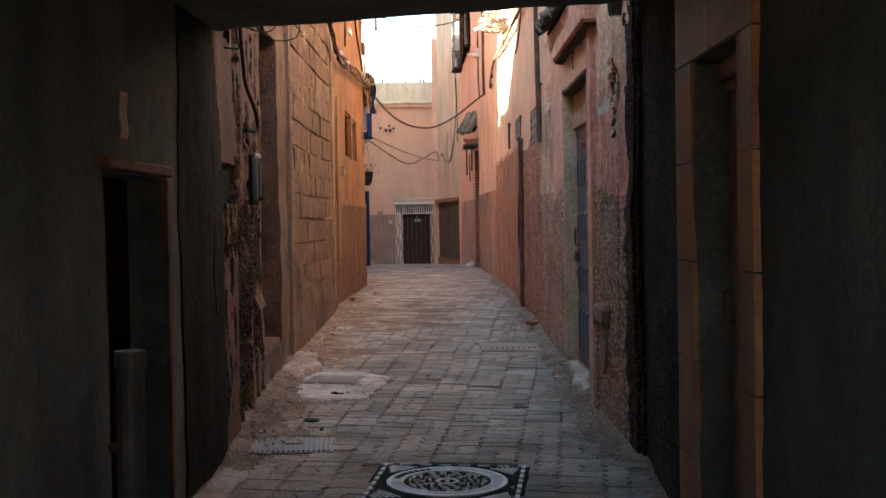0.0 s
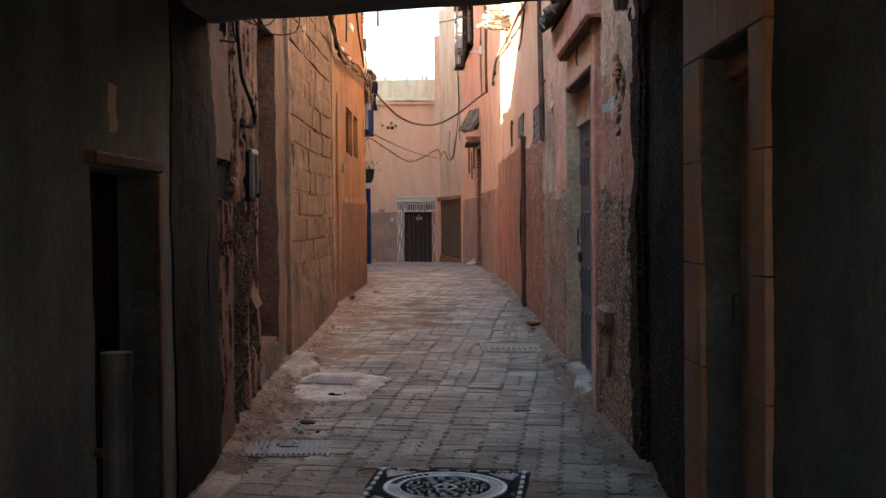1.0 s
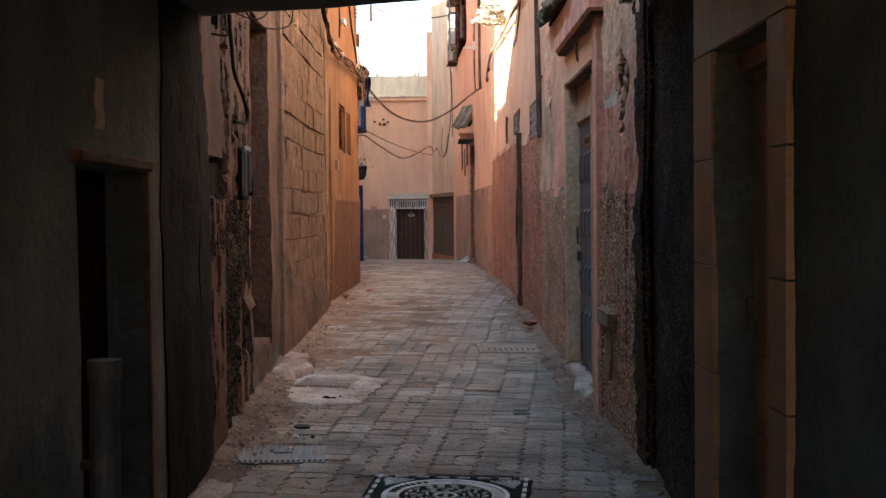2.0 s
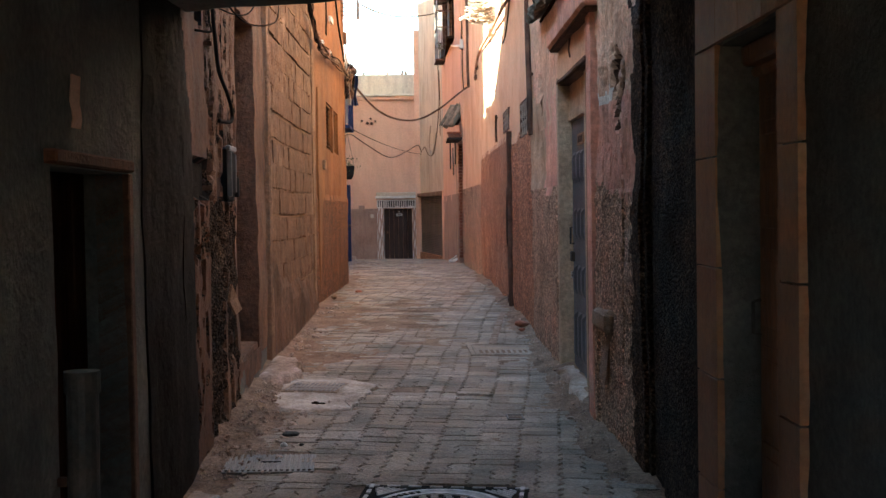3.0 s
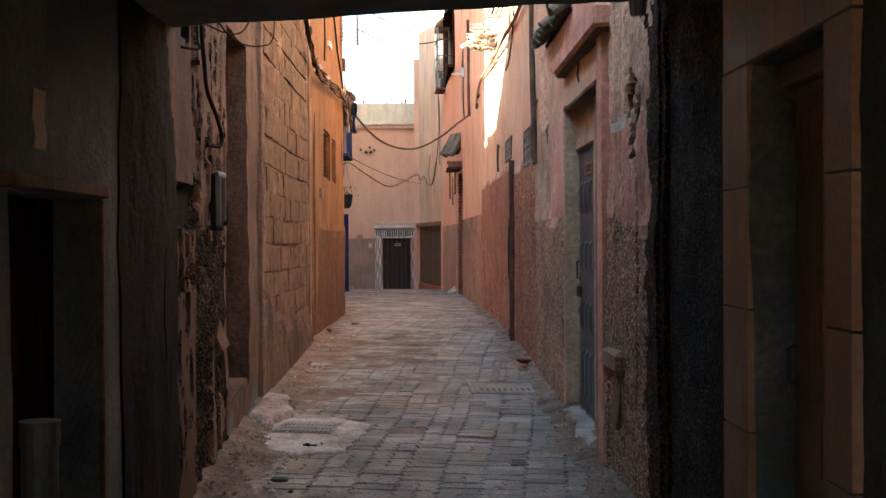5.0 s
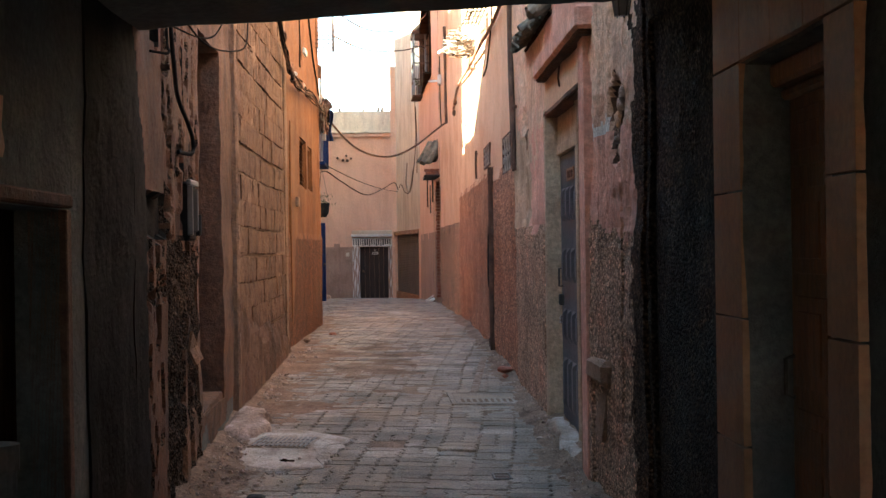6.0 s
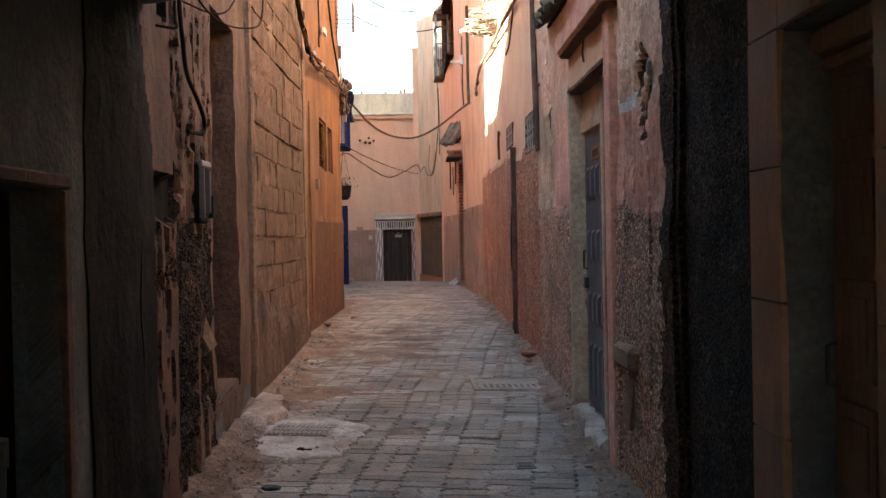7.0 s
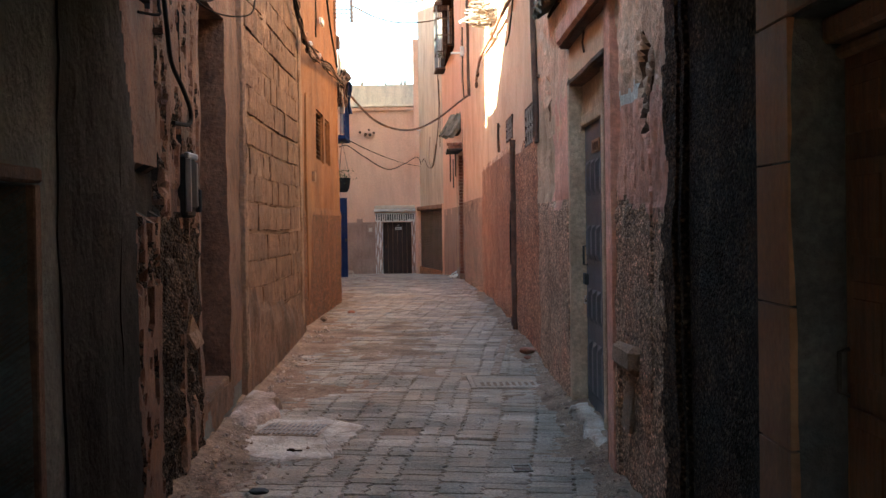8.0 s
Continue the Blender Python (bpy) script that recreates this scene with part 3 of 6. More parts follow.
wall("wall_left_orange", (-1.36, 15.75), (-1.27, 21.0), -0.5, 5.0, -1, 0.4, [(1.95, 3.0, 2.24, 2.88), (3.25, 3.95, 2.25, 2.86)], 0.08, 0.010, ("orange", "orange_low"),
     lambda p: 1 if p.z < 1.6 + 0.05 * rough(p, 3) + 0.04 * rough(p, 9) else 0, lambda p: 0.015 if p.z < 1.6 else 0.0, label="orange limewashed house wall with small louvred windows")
# end wall faces away; its extra height trims the sun patch
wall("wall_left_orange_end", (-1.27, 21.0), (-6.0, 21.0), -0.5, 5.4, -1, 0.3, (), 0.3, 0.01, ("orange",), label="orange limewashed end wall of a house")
# walls beyond the corner stay hidden; their height keeps the bend in shade
wall("wall_left_far", (-2.28, 25.2), (-2.28, 36.2), -0.6, 10.0, -1, 0.4, (), 0.25, 0.012, ("far_pink", "far_dado"), lambda p: 1 if p.z < 1.6 else 0, label="shaded salmon house wall beyond the corner")
wall("wall_left_far_side", (-2.28, 25.2), (-7.3, 29.2), -0.6, 10.0, 1, 0.3, (), 0.4, 0.01, ("far_pink",), label="unseen side wall added to block sun beyond the corner")
wall("wall_left_far_back", (-2.28, 36.2), (-7.0, 36.2), -0.6, 10.0, -1, 0.3, (), 0.4, 0.01, ("far_pink",), label="rear wall of the house beyond the corner")


def block_mass(name, x0, x1, y0, y1, z0, zs, label):
    """Unseen body behind the street walls; its roof edge runs from zs[0] to zs[1]."""
    me = bpy.data.meshes.new(name)
    v = [(x0, y0, z0), (x1, y0, z0), (x1, y1, z0), (x0, y1, z0), (x0, y0, zs[0]), (x1, y0, zs[0]), (x1, y1, zs[1]), (x0, y1, zs[1])]
    me.from_pydata(v, [], [(0, 3, 2, 1), (4, 5, 6, 7), (0, 1, 5, 4), (1, 2, 6, 5), (2, 3, 7, 6), (3, 0, 4, 7)])
    me.materials.append(M["peach"])
    return tagged(new(name, me), label, "house", "", "structure")


# left, side and rear masses are unseen, added to cut or admit light
block_mass("house_left_near", -9.0, -1.85, -1.2, 15.5, -0.6, (5.8, 6.4), "unseen body behind the block wall, roof set to shade the alley")
block_mass("house_left_mid", -9.0, -1.8, 15.5, 20.65, -0.6, (6.7, 4.7), "unseen body behind the orange wall, roof sloped to shape the sun patch")
block_mass("house_left_gap", -5.0, -2.6, 21.3, 25.1, -0.6, (9.0, 9.0), "unseen tall mass added to end the sun patch")
block_mass("house_left_step", -2.6, -1.62, 21.03, 23.0, -0.6, (5.2, 5.2), "unseen low mass added to stop a sun leak")
block_mass("house_left_far", -7.0, -2.75, 29.3, 35.8, -0.6, (10.4, 10.4), "unseen tall mass added to keep sun off the bend")
block_mass("house_right_near", 1.62, 9.0, -1.2, 23.6, -0.6, (4.2, 5.7), "plastered house body behind the alley wall")
block_mass("house_right_far", 1.9, 9.0, 23.7, 44.0, -0.6, (9.0, 11.0), "tall house body behind the bend of the alley")
block_mass("house_far_end", -9.0, 2.0, 46.6, 54.0, -0.8, (5.3, 5.3), "house body behind the end wall")
block_mass("house_far_side", -9.0, -3.05, 46.62, 56.0, -0.8, (7.6, 7.6), "unseen mass added to cut a sun strip on the grey house")
block_mass("house_behind", -9.0, 9.0, -10.0, -7.0, -0.8, (2.6, 2.6), "unseen low mass behind the passage, kept low to admit sky light")
block_mass("house_left_end", -9.0, -3.1, 36.6, 45.9, -0.8, (10.9, 10.9), "unseen tall mass added to shade the grey house wall")


# ---- passage: right doorway ----
def panel_door(parent, x, y0, y1, z0, z1, face, cols, rows, material, depth=0.045, name="leaf"):
    """A door leaf in the plane x, with raised mouldings and panels; face is -1 or 1."""
    leaf = part(name, boxed(min(x, x - face * depth), max(x, x - face * depth), y0, y1, z0, z1, 0.004), material, parent)
    w, m = (y1 - y0), 0.075
    cw = (w - m * (cols + 1)) / cols
    hs = sum(rows)
    h = (z1 - z0 - m * (len(rows) + 1))
    z = z0 + m
    for r in rows:
        rh = h * r / hs
        for c in range(cols):
            ya = y0 + m + c * (cw + m)
            bm = bmesh.new()
            for k, (i, t) in enumerate(((0.0, 0.014), (0.022, 0.006), (0.05, 0.02))):
                xa, xb = x, x + face * t
                box(bm, min(xa, xb), max(xa, xb), ya + i, ya + cw - i, z + i, z + rh - i, 0.003)
            part("door_panel", bm, material, leaf)
        z += rh + m
    return leaf


def passage_door():
    d = thing("door_1", "dark panelled wooden door set deep in an orange stone surround", "door", kind="structure")
    leaf = panel_door(d, 1.27, 4.78, 5.68, -0.25, 1.96, -1, 2, (0.32, 0.32, 0.32, 0.32, 0.30, 0.20), M["panel_wood"])
    part("head_moulding", boxed(1.20, 1.30, 4.79, 5.66, 1.97, 2.05, 0.012), M["panel_wood"], d)
    part("head_bead", boxed(1.235, 1.275, 4.80, 5.65, 1.925, 1.965, 0.012), M["panel_wood"], d)
    bm = bmesh.new()
    tube_into(bm, [(1.25, 5.58, 0.92), (1.22, 5.58, 0.93), (1.22, 5.58, 1.05), (1.25, 5.58, 1.06)], 0.008)
    part("door_handle", bm, M["dark_steel"], d, "slim dark metal door handle")
    g = 0.004
    for ya, yb, cuts in ((5.664, 6.03, (-0.4, 0.30, 0.74, 1.18, 1.62, 2.06)), (4.55, 4.786, (-0.4, 0.30, 0.74, 1.18, 1.62, 2.06))):
        for za, zb in zip(cuts, cuts[1:]):
            part("cladding_slab", boxed(1.096, 1.135, ya, yb, za + g, zb - g, 0.001), M["tile"], d)
    for ya, yb in ((4.55, 4.786), (4.79, 4.97), (4.974, 5.30), (5.304, 5.66), (5.664, 6.03)):
        part("cladding_slab", boxed(1.098, 1.137, ya, yb, 2.064, 2.52, 0.003), M["tile"], d)
    return d


passage_door()


def left_passage_door():
    d = thing("door_2", "dark worn wooden plank door under a dusty brown lintel", "door", kind="structure")
    for i in range(6):
        y0 = 5.05 + 0.175 * i
        part("plank", boxed(-1.56, -1.50 + 0.004 * (i % 3), y0 + 0.003, y0 + 0.172, -0.3, 1.60, 0.005), M["wood"], d)
    part("lintel", boxed(-1.45, -1.285, 4.98, 6.14, 1.605, 1.655, 0.008), M["brown_plaster"], d, "dusty brown lintel strip")
    part("jamb", boxed(-1.45, -1.30, 6.10, 6.17, -0.3, 1.60, 0.006), M["rust"], d)
    return d


left_passage_door()


def paper_scrap(name, y0, y1, z0, z1, x, label):
    bm = bmesh.new()
    n = 6
    rows = []
    for i in range(n + 1):
        z = z0 + (z1 - z0) * i / n
        o = 0.004 * math.sin(i * 1.3)
        rows.append([bm.verts.new((x + o + dx, y + 0.006 * math.sin(i * 2.1 + y), z)) for y in (y0, (y0 + y1) / 2, y1) for dx in (0.0, 0.004)])
    for a, b in zip(rows, rows[1:]):
        for k in (0, 2):
            bm.faces.new((a[k], a[k + 2], b[k + 2], b[k]))
            bm.faces.new((a[k + 1], b[k + 1], b[k + 3], a[k + 3]))
        bm.faces.new((a[0], b[0], b[1], a[1]))
        bm.faces.new((a[4], a[5], b[5], b[4]))
    bm.faces.new([rows[0][k] for k in (0, 1, 3, 5, 4, 2)])
    bm.faces.new([rows[-1][k] for k in (4, 5, 3, 1, 0, 2)])
    bmesh.ops.recalc_face_normals(bm, faces=bm.faces)
    return tagged(part(name, bm, M["paper"]), label, "paper")


paper_scrap("notice", 5.22, 5.34, 1.74, 1.93, -1.302, "faded pinkish paper notice stuck on dark passage wall")


def stand_pipe():
    p = thing("stand_pipe", "dark dusty waste pipe standing against dark wall", "pipe")
    x, y = -1.235, 5.02
    z0 = ground_height(x, y) - 0.02
    bm = bmesh.new()
    tube_into(bm, [(x, y, z0), (x, y, 0.4), (x + 0.004, y, 0.88)], 0.055, 16)
    part("pipe", bm, M["dark_steel"], p)
    bm = bmesh.new()
    tube_into(bm, [(x + 0.004, y, 0.82), (x + 0.004, y, 0.895)], 0.062, 16)
    part("collar", bm, M["dark_steel"], p)
    part("bracket", boxed(-1.32, x - 0.03, y - 0.02, y + 0.02, 0.5, 0.53, 0.003), M["rust"], p)
    return p


stand_pipe()


def stone_slab(name, pts, z, t, material, label, category="slab", seed=1, soft=False):
    """A lying slab of plan pts with worn edges."""
    rnd = random.Random(seed)
    bm = bmesh.new()
    ring = []
    for (ax, ay), (bx, by) in zip(pts, pts[1:] + pts[:1]):
        for k in range(5):
            u = k / 5
            ring.append((ax + (bx - ax) * u + rnd.uniform(-0.016, 0.016), ay + (by - ay) * u + rnd.uniform(-0.016, 0.016)))
    cx, cy = sum(p[0] for p in ring) / len(ring), sum(p[1] for p in ring) / len(ring)
    lev = []
    for s, dz in ((1.1, -t), (1.02, -0.4 * t), (0.9, -0.014), (0.7, 0.0), (0.4, 0.006)) if soft else ((1.0, -t), (1.0, -0.012), (0.975, 0.0), (0.5, 0.004)):
        lev.append([bm.verts.new((cx + (x - cx) * s, cy + (y - cy) * s, z + gz(x, y) + dz + (rnd.uniform(-0.003, 0.003) if dz > -0.02 else 0))) for x, y in ring])
    for a, b in zip(lev, lev[1:]):
        for k in range(len(ring)):
            bm.faces.new((a[k], a[(k + 1) % len(ring)], b[(k + 1) % len(ring)], b[k]))
    bm.faces.new(lev[-1])
    bm.faces.new(lev[0][::-1])
    bmesh.ops.recalc_face_normals(bm, faces=bm.faces)
    for f in bm.faces:
        f.smooth = soft
    return tagged(part(name, bm, material), label, category)


stone_slab("threshold_slab", [(-1.29, 6.25), (-1.13, 6.2), (-1.07, 6.98), (-1.22, 7.08)], 0.022, 0.08, M["new_cement"], "worn pale cement threshold slab at the passage mouth")
stone_slab("step_slab", [(-1.74, 9.54), (-1.35, 9.56), (-1.36, 10.59), (-1.74, 10.59)], 0.30, 0.36, M["earth_wall"], "rough cement step in a walled-up doorway", "step", 3)


# ---- right side: blue door, lintels, tiles, pipes ----
def blue_door():
    d = thing("door_3", "slate-blue pressed steel door with lozenge panels in a cement surround", "door", kind="structure")
    x, y0, y1, z0, z1 = 1.142, 9.80, 10.90, 0.12, 2.11
    leaf = part("leaf", boxed(x, x + 0.04, y0, y1, z0, z1, 0.004), M["blue_steel"], d)
    for r, (za, zb) in enumerate(((1.62, 1.86), (1.18, 1.42), (0.75, 0.98), (0.25, 0.62))):
        for c in range(4):
            ya = y0 + 0.12 + c * 0.235
            bm = bmesh.new()
            vs = [bm.verts.new(v) for v in ((x, ya, za), (x, ya + 0.17, za), (x, ya + 0.17, zb), (x, ya, zb),
                                            (x - 0.022, ya + 0.05, za + 0.05), (x - 0.022, ya + 0.12, za + 0.03), (x - 0.022, ya + 0.12, zb - 0.05), (x - 0.022, ya + 0.05, zb - 0.03))]
            for q in ((0, 1, 5, 4), (1, 2, 6, 5), (2, 3, 7, 6), (3, 0, 4, 7), (4, 5, 6, 7), (3, 2, 1, 0)):
                bm.faces.new([vs[k] for k in q])
            bmesh.ops.recalc_face_normals(bm, faces=bm.faces)
            part("pressed_panel", bm, M["blue_steel"], leaf)
    plate = part("number_plate", boxed(x - 0.008, x, 10.12, 10.50, 1.90, 1.99, 0.003), M["brass"], d, "small dull brass plate")
    for k in range(3):
        part("plate_mark", boxed(x - 0.0105, x - 0.0075, 10.18 + 0.1 * k, 10.24 + 0.1 * k, 1.92, 1.97, 0.0), M["rust"], plate)
    bm = bmesh.new()
    tube_into(bm, [(x, 10.84, 1.14), (x - 0.028, 10.84, 1.14), (x - 0.028, 10.84, 1.27), (x, 10.84, 1.27)], 0.008, 8)
    part("door_handle", bm, M["dark_steel"], d, "dark steel pull handle")
    part("lock_box", boxed(x - 0.03, x, 10.78, 10.88, 1.0, 1.08, 0.006), M["dark_steel"], d)
    part("lock_box", boxed(x - 0.025, x, 10.80, 10.87, 0.86, 0.92, 0.006), M["chrome"], d)
    for z in (0.5, 1.75):
        part("hinge", tube([(x - 0.012, y0 + 0.02, z), (x - 0.012, y0 + 0.02, z + 0.12)], 0.012, 8), M["dark_steel"], d)
    bm = bmesh.new()
    for i in range(20):
        z = -0.1 + i * 0.128
        box(bm, 1.030 + 0.006 * rough((3, 0, z), 2), 1.19, 10.905 + 0.006 * rough((1, 0, z), 3), 11.0, z, z + 0.1278)
    part("jamb", bm, M["cement"], d)
    part("jamb", boxed(1.10, 1.19, 9.70, 9.80, -0.1, 2.42, 0.008), M["cement"], d)
    part("head", boxed(1.115, 1.19, 9.80, 10.905, 2.112, 2.19, 0.006), M["cement"], d)
    part("fanlight_panel", boxed(1.125, 1.19, 9.70, 10.905, 2.19, 2.43, 0.004), M["cement"], d, "grey cement infill over the door")
    part("side_panel", boxed(1.13, 1.19, 9.18, 9.70, -0.2, 2.43, 0.004), M["cement"], d)
    return d


blue_door()


def beam_mesh(y0, y1, z0, z1, x0, x1, round_by=0.008):
    """A hewn beam along y with worn, wandering edges."""
    bm = bmesh.new()
    vs = box(bm, x0, x1, y0, y1, z0, z1)
    bmesh.ops.subdivide_edges(bm, edges=[e for e in bm.edges if abs(e.verts[0].co.y - e.verts[1].co.y) > 0.3], cuts=14)
    for v in bm.verts:
        v.co += Vector((0.008 * rough(v.co, 5), 0, 0.008 * rough(v.co, 4)))
    bmesh.ops.bevel(bm, geom=[e for e in bm.edges if len(e.link_faces) == 2 and e.calc_face_angle(0) > 1.0], offset=round_by, segments=2, affect="EDGES")
    return bm


tagged(part("door_lintel", beam_mesh(9.16, 11.0, 2.395, 2.45, 1.028, 1.25, 0.016), M["earth_wall"]), "dusty brown timber lintel over a recessed door", "lintel")
hood = thing("door_hood", "pink plastered hood with a shade-brown underside over a door", "hood")
part("plaster_body", boxed(0.958, 1.16, 8.7, 11.03, 2.70, 2.84, 0.018), M["red"], hood)
# dark brown strip carries the hood's underside shade in its colour
part("timber_underside", beam_mesh(8.74, 11.0, 2.672, 2.702, 0.975, 1.16, 0.012), M["earth_wall"], hood, "brown strip coloured as the shade under the hood")
bm = bmesh.new()
tube_into(bm, [(1.03, 10.0, 2.66), (1.02, 10.0, 2.58), (1.03, 10.0, 2.52)], 0.007)
tagged(part("wall_hook", bm, M["rust"]), "small rusty hook hanging on pink plaster", "hook")
pil = thing("pilaster", "red-pink plaster pilaster beside a door recess", "pilaster", kind="structure")
bm = bmesh.new()
for i in range(28):
    z = -0.1 + i * 0.14
    box(bm, 1.022 + 0.006 * rough((0, 0, z), 2), 1.10, 8.84 + 0.008 * rough((5, 0, z), 2), 9.06, z, z + 0.1398)
part("shaft", bm, M["red"], pil)
part("orange_edge", boxed(1.026, 1.09, 9.062, 9.12, -0.1, 2.38, 0.005), M["orange"], pil, "orange painted arris strip")


def tile_mesh(material, length=0.34, r=0.062, t=0.010, seg=6):
    """One half-round roof tile along +x."""
    bm = bmesh.new()
    rings = []
    for u in (0.0, 1.0):
        rr = r * (1 - 0.18 * u)
        outer = [bm.verts.new((length * u, rr * math.cos(math.pi * k / seg), rr * math.sin(math.pi * k / seg))) for k in range(seg + 1)]
        inner = [bm.verts.new((length * u, (rr - t) * math.cos(math.pi * k / seg), (rr - t) * math.sin(math.pi * k / seg))) for k in range(seg + 1)]
        rings.append((outer, inner))
    (o0, i0), (o1, i1) = rings
    for k in range(seg):
        bm.faces.new((o0[k], o0[k + 1], o1[k + 1], o1[k]))
        bm.faces.new((i0[k + 1], i0[k], i1[k], i1[k + 1]))
        bm.faces.new((o0[k + 1], o0[k], i0[k], i0[k + 1]))
        bm.faces.new((o1[k], o1[k + 1], i1[k + 1], i1[k]))
    bm.faces.new((o0[0], o1[0], i1[0], i0[0]))
    bm.faces.new((o1[seg], o0[seg], i0[seg], i1[seg]))
    me = bpy.data.meshes.new("roof_tile")
    bm.to_mesh(me)
    bm.free()
    me.materials.append(material)
    return me


TILE, LIGHTER_TILE = tile_mesh(M["roof_tile"]), tile_mesh(M["canopy_tile"])


def tiled_awning(name, label, place, n, rows, pitch=0.17, slope=26, broken=0.03, scale=1.0, seed=0, struts=True, tile=TILE):
    """Half-round tiles on boards, sloping down to -x of its place; n tiles along y."""
    rnd = random.Random(seed)
    a = thing(name, label, "awning")
    a.matrix_basis = place @ Matrix.Scale(scale, 4)
    w = n * pitch
    L = 0.30 * rows
    tilt = pose(0, 0, 0, 0, -slope, 0)
    bd = boxed(-L, 0.02, -w / 2, w / 2, -0.05, -0.02, 0.004)
    bmesh.ops.transform(bd, matrix=tilt, verts=bd.verts)
    part("board", bd, M["wood"], a)
    for i in range(n):
        for r in range(rows):
            for up in (0, 1):
                o = new("roof_tile", tile)
                o.parent = a
                y = -w / 2 + pitch * (i + 0.5 + (0.5 if up else 0))
                if y > w / 2:
                    continue
                m = Matrix.Translation((-0.30 * r - 0.02 + rnd.uniform(-broken, broken), y + rnd.uniform(-broken, broken) * 0.5, 0.05 if up else 0.04)) @ pose(0, 0, 0, 0 if up else 180, rnd.uniform(-4, 4), 180 + rnd.uniform(-90, 90) * broken * 2)
                o.matrix_basis = tilt @ m
    for s in (-1, 1) if struts else ():
        bm = bmesh.new()
        tube_into(bm, [(-L * 0.75, s * w * 0.38, -0.05 - L * 0.75 * math.tan(radians(slope))), (0.0, s * w * 0.38, -0.45)], 0.02, 6)
        part("strut", bm, M["wood"], a)
    return a


tiled_awning("tiled_awning", "broken grey-green tiled awning high on a pink wall", pose(1.26, 11.42, 3.31), 15, 1, 0.125, 34, 0.07, 1.0, 4, False)
tiled_awning("tiled_door_canopy", "small grey-green tiled canopy over a narrow doorway", pose(0.87, 31.15, 3.88, 0, 0, 32), 5, 2, 0.12, 57, 0.04, 0.92, 7, False, LIGHTER_TILE)

# shelf of bricks below the far canopy
bs = thing("brick_corbel", "red brick corbel under a tiled canopy", "corbel")
BRICK = bpy.data.meshes.new("brick")
bm = boxed(-0.06, 0.06, -0.11, 0.11, -0.03, 0.03, 0.004)
bm.to_mesh(BRICK)
bm.free()
BRICK.materials.append(M["brick"])
for r in range(2):
    for c in range(3):
        o = new("brick", BRICK)
        o.parent = bs
        o.matrix_basis = pose(0.62 + 0.125 * c - 0.03 * r, 30.78 + 0.02 * ((c + r) % 2), 3.14 + 0.068 * r, 0, 0, 4 * (c - 1))
part("ledge_board", boxed(0.52, 0.95, 30.6, 32.2, 3.05, 3.10, 0.01), M["far_wood"], bs)
for xa, z0 in ((0.605, 2.40), (0.725, 2.52)):
    part("prop", boxed(xa, xa + 0.03, 31.92, 31.97, z0, 3.05, 0.004), M["far_wood"], bs)
for r in range(38):
    o = new("brick", BRICK)
    o.parent = bs
    o.matrix_basis = pose(0.925 + 0.008 * ((r * 7) % 3), 31.95, 0.28 + 0.076 * r, 0, 0, 90 + 4 * ((r * 5) % 3 - 1))


def round_pipe(name, label, pts, r, material, brackets=(), seg=10, category="pipe", wall_dx=0.06, collars=()):
    p = thing(name, label, category)
    part("tube", tube(smooth_path(pts, 5), r, seg), material, p)
    for x, y, z in brackets:
        part("bracket", boxed(min(x, x + wall_dx), max(x, x + wall_dx), y - r - 0.012, y + r + 0.012, z - 0.012, z + 0.012, 0.002), M["rust"], p)
    for x, y, z in collars:
        part("collar", tube([(x, y, z - 0.05), (x, y, z + 0.05)], r * 1.3, seg), material, p)
    return p


round_pipe("drain_pipe", "rusty steel drainpipe fixed to the rough dado", [(0.985, 16.0, 0.24), (0.98, 16.0, 0.9), (0.985, 16.02, 1.6), (0.98, 16.0, 2.35)], 0.033, M["rust"],
           [(0.985, 16.0, 0.7), (0.985, 16.0, 2.1)], collars=[(0.982, 16.0, 1.63), (0.982, 16.0, 0.35)])
round_pipe("gutter_pipe", "thin dark drainpipe down the peach wall", [(1.015, 13.7, 6.0), (1.015, 13.6, 3.6), (1.012, 13.5, 3.0), (1.012, 13.4, 2.6), (1.015, 13.3, 2.15)], 0.028, M["rust"],
           [(1.02, 13.6, 3.5), (1.02, 13.35, 2.75)])
round_pipe("hose", "dark cable drooping beside a drainpipe", [(0.955, 16.06, 1.62), (0.95, 16.05, 1.4), (0.945, 16.04, 1.15), (0.955, 16.07, 0.98), (0.96, 16.08, 1.2)], 0.011, M["cable"], category="cable")


def grille_window(name, label, y0, y1, z0, z1, xw, nb):
    g = thing(name, label, "window", kind="structure")
    # board coloured near black in place of the window's shaded inside
    part("pane", boxed(xw + 0.045, xw + 0.06, y0, y1, z0, z1), M["iron"], g, "near-black board standing in for the shaded inside behind the bars")
    t = 0.018
    for a in ((y0, y1, z0, z0 + t), (y0, y1, z1 - t, z1), (y0, y0 + 2 * t, z0, z1), (y1 - 2 * t, y1, z0, z1)):
        part("frame_bar", boxed(xw + 0.012, xw + 0.03, *a, 0.002), M["rust"], g)
    for i in range(1, nb):
        y = y0 + (y1 - y0) * i / nb
        part("bar", tube([(xw + 0.02, y, z0), (xw + 0.02, y, z1)], 0.006, 6), M["pale_cable"], g)
    for k in range(nb):
        yc, h = y0 + (y1 - y0) * (k + 0.5) / nb, (z1 - z0)
        for q in (0.25, 0.75):
            ring = [(xw + 0.018, yc + 0.4 * (y1 - y0) / nb * math.cos(a * 0.5236), z0 + h * (q + 0.2 * math.sin(a * 0.5236))) for a in range(13)]
            part("scroll", tube(ring, 0.0055, 5), M["pale_cable"], g)
    return g


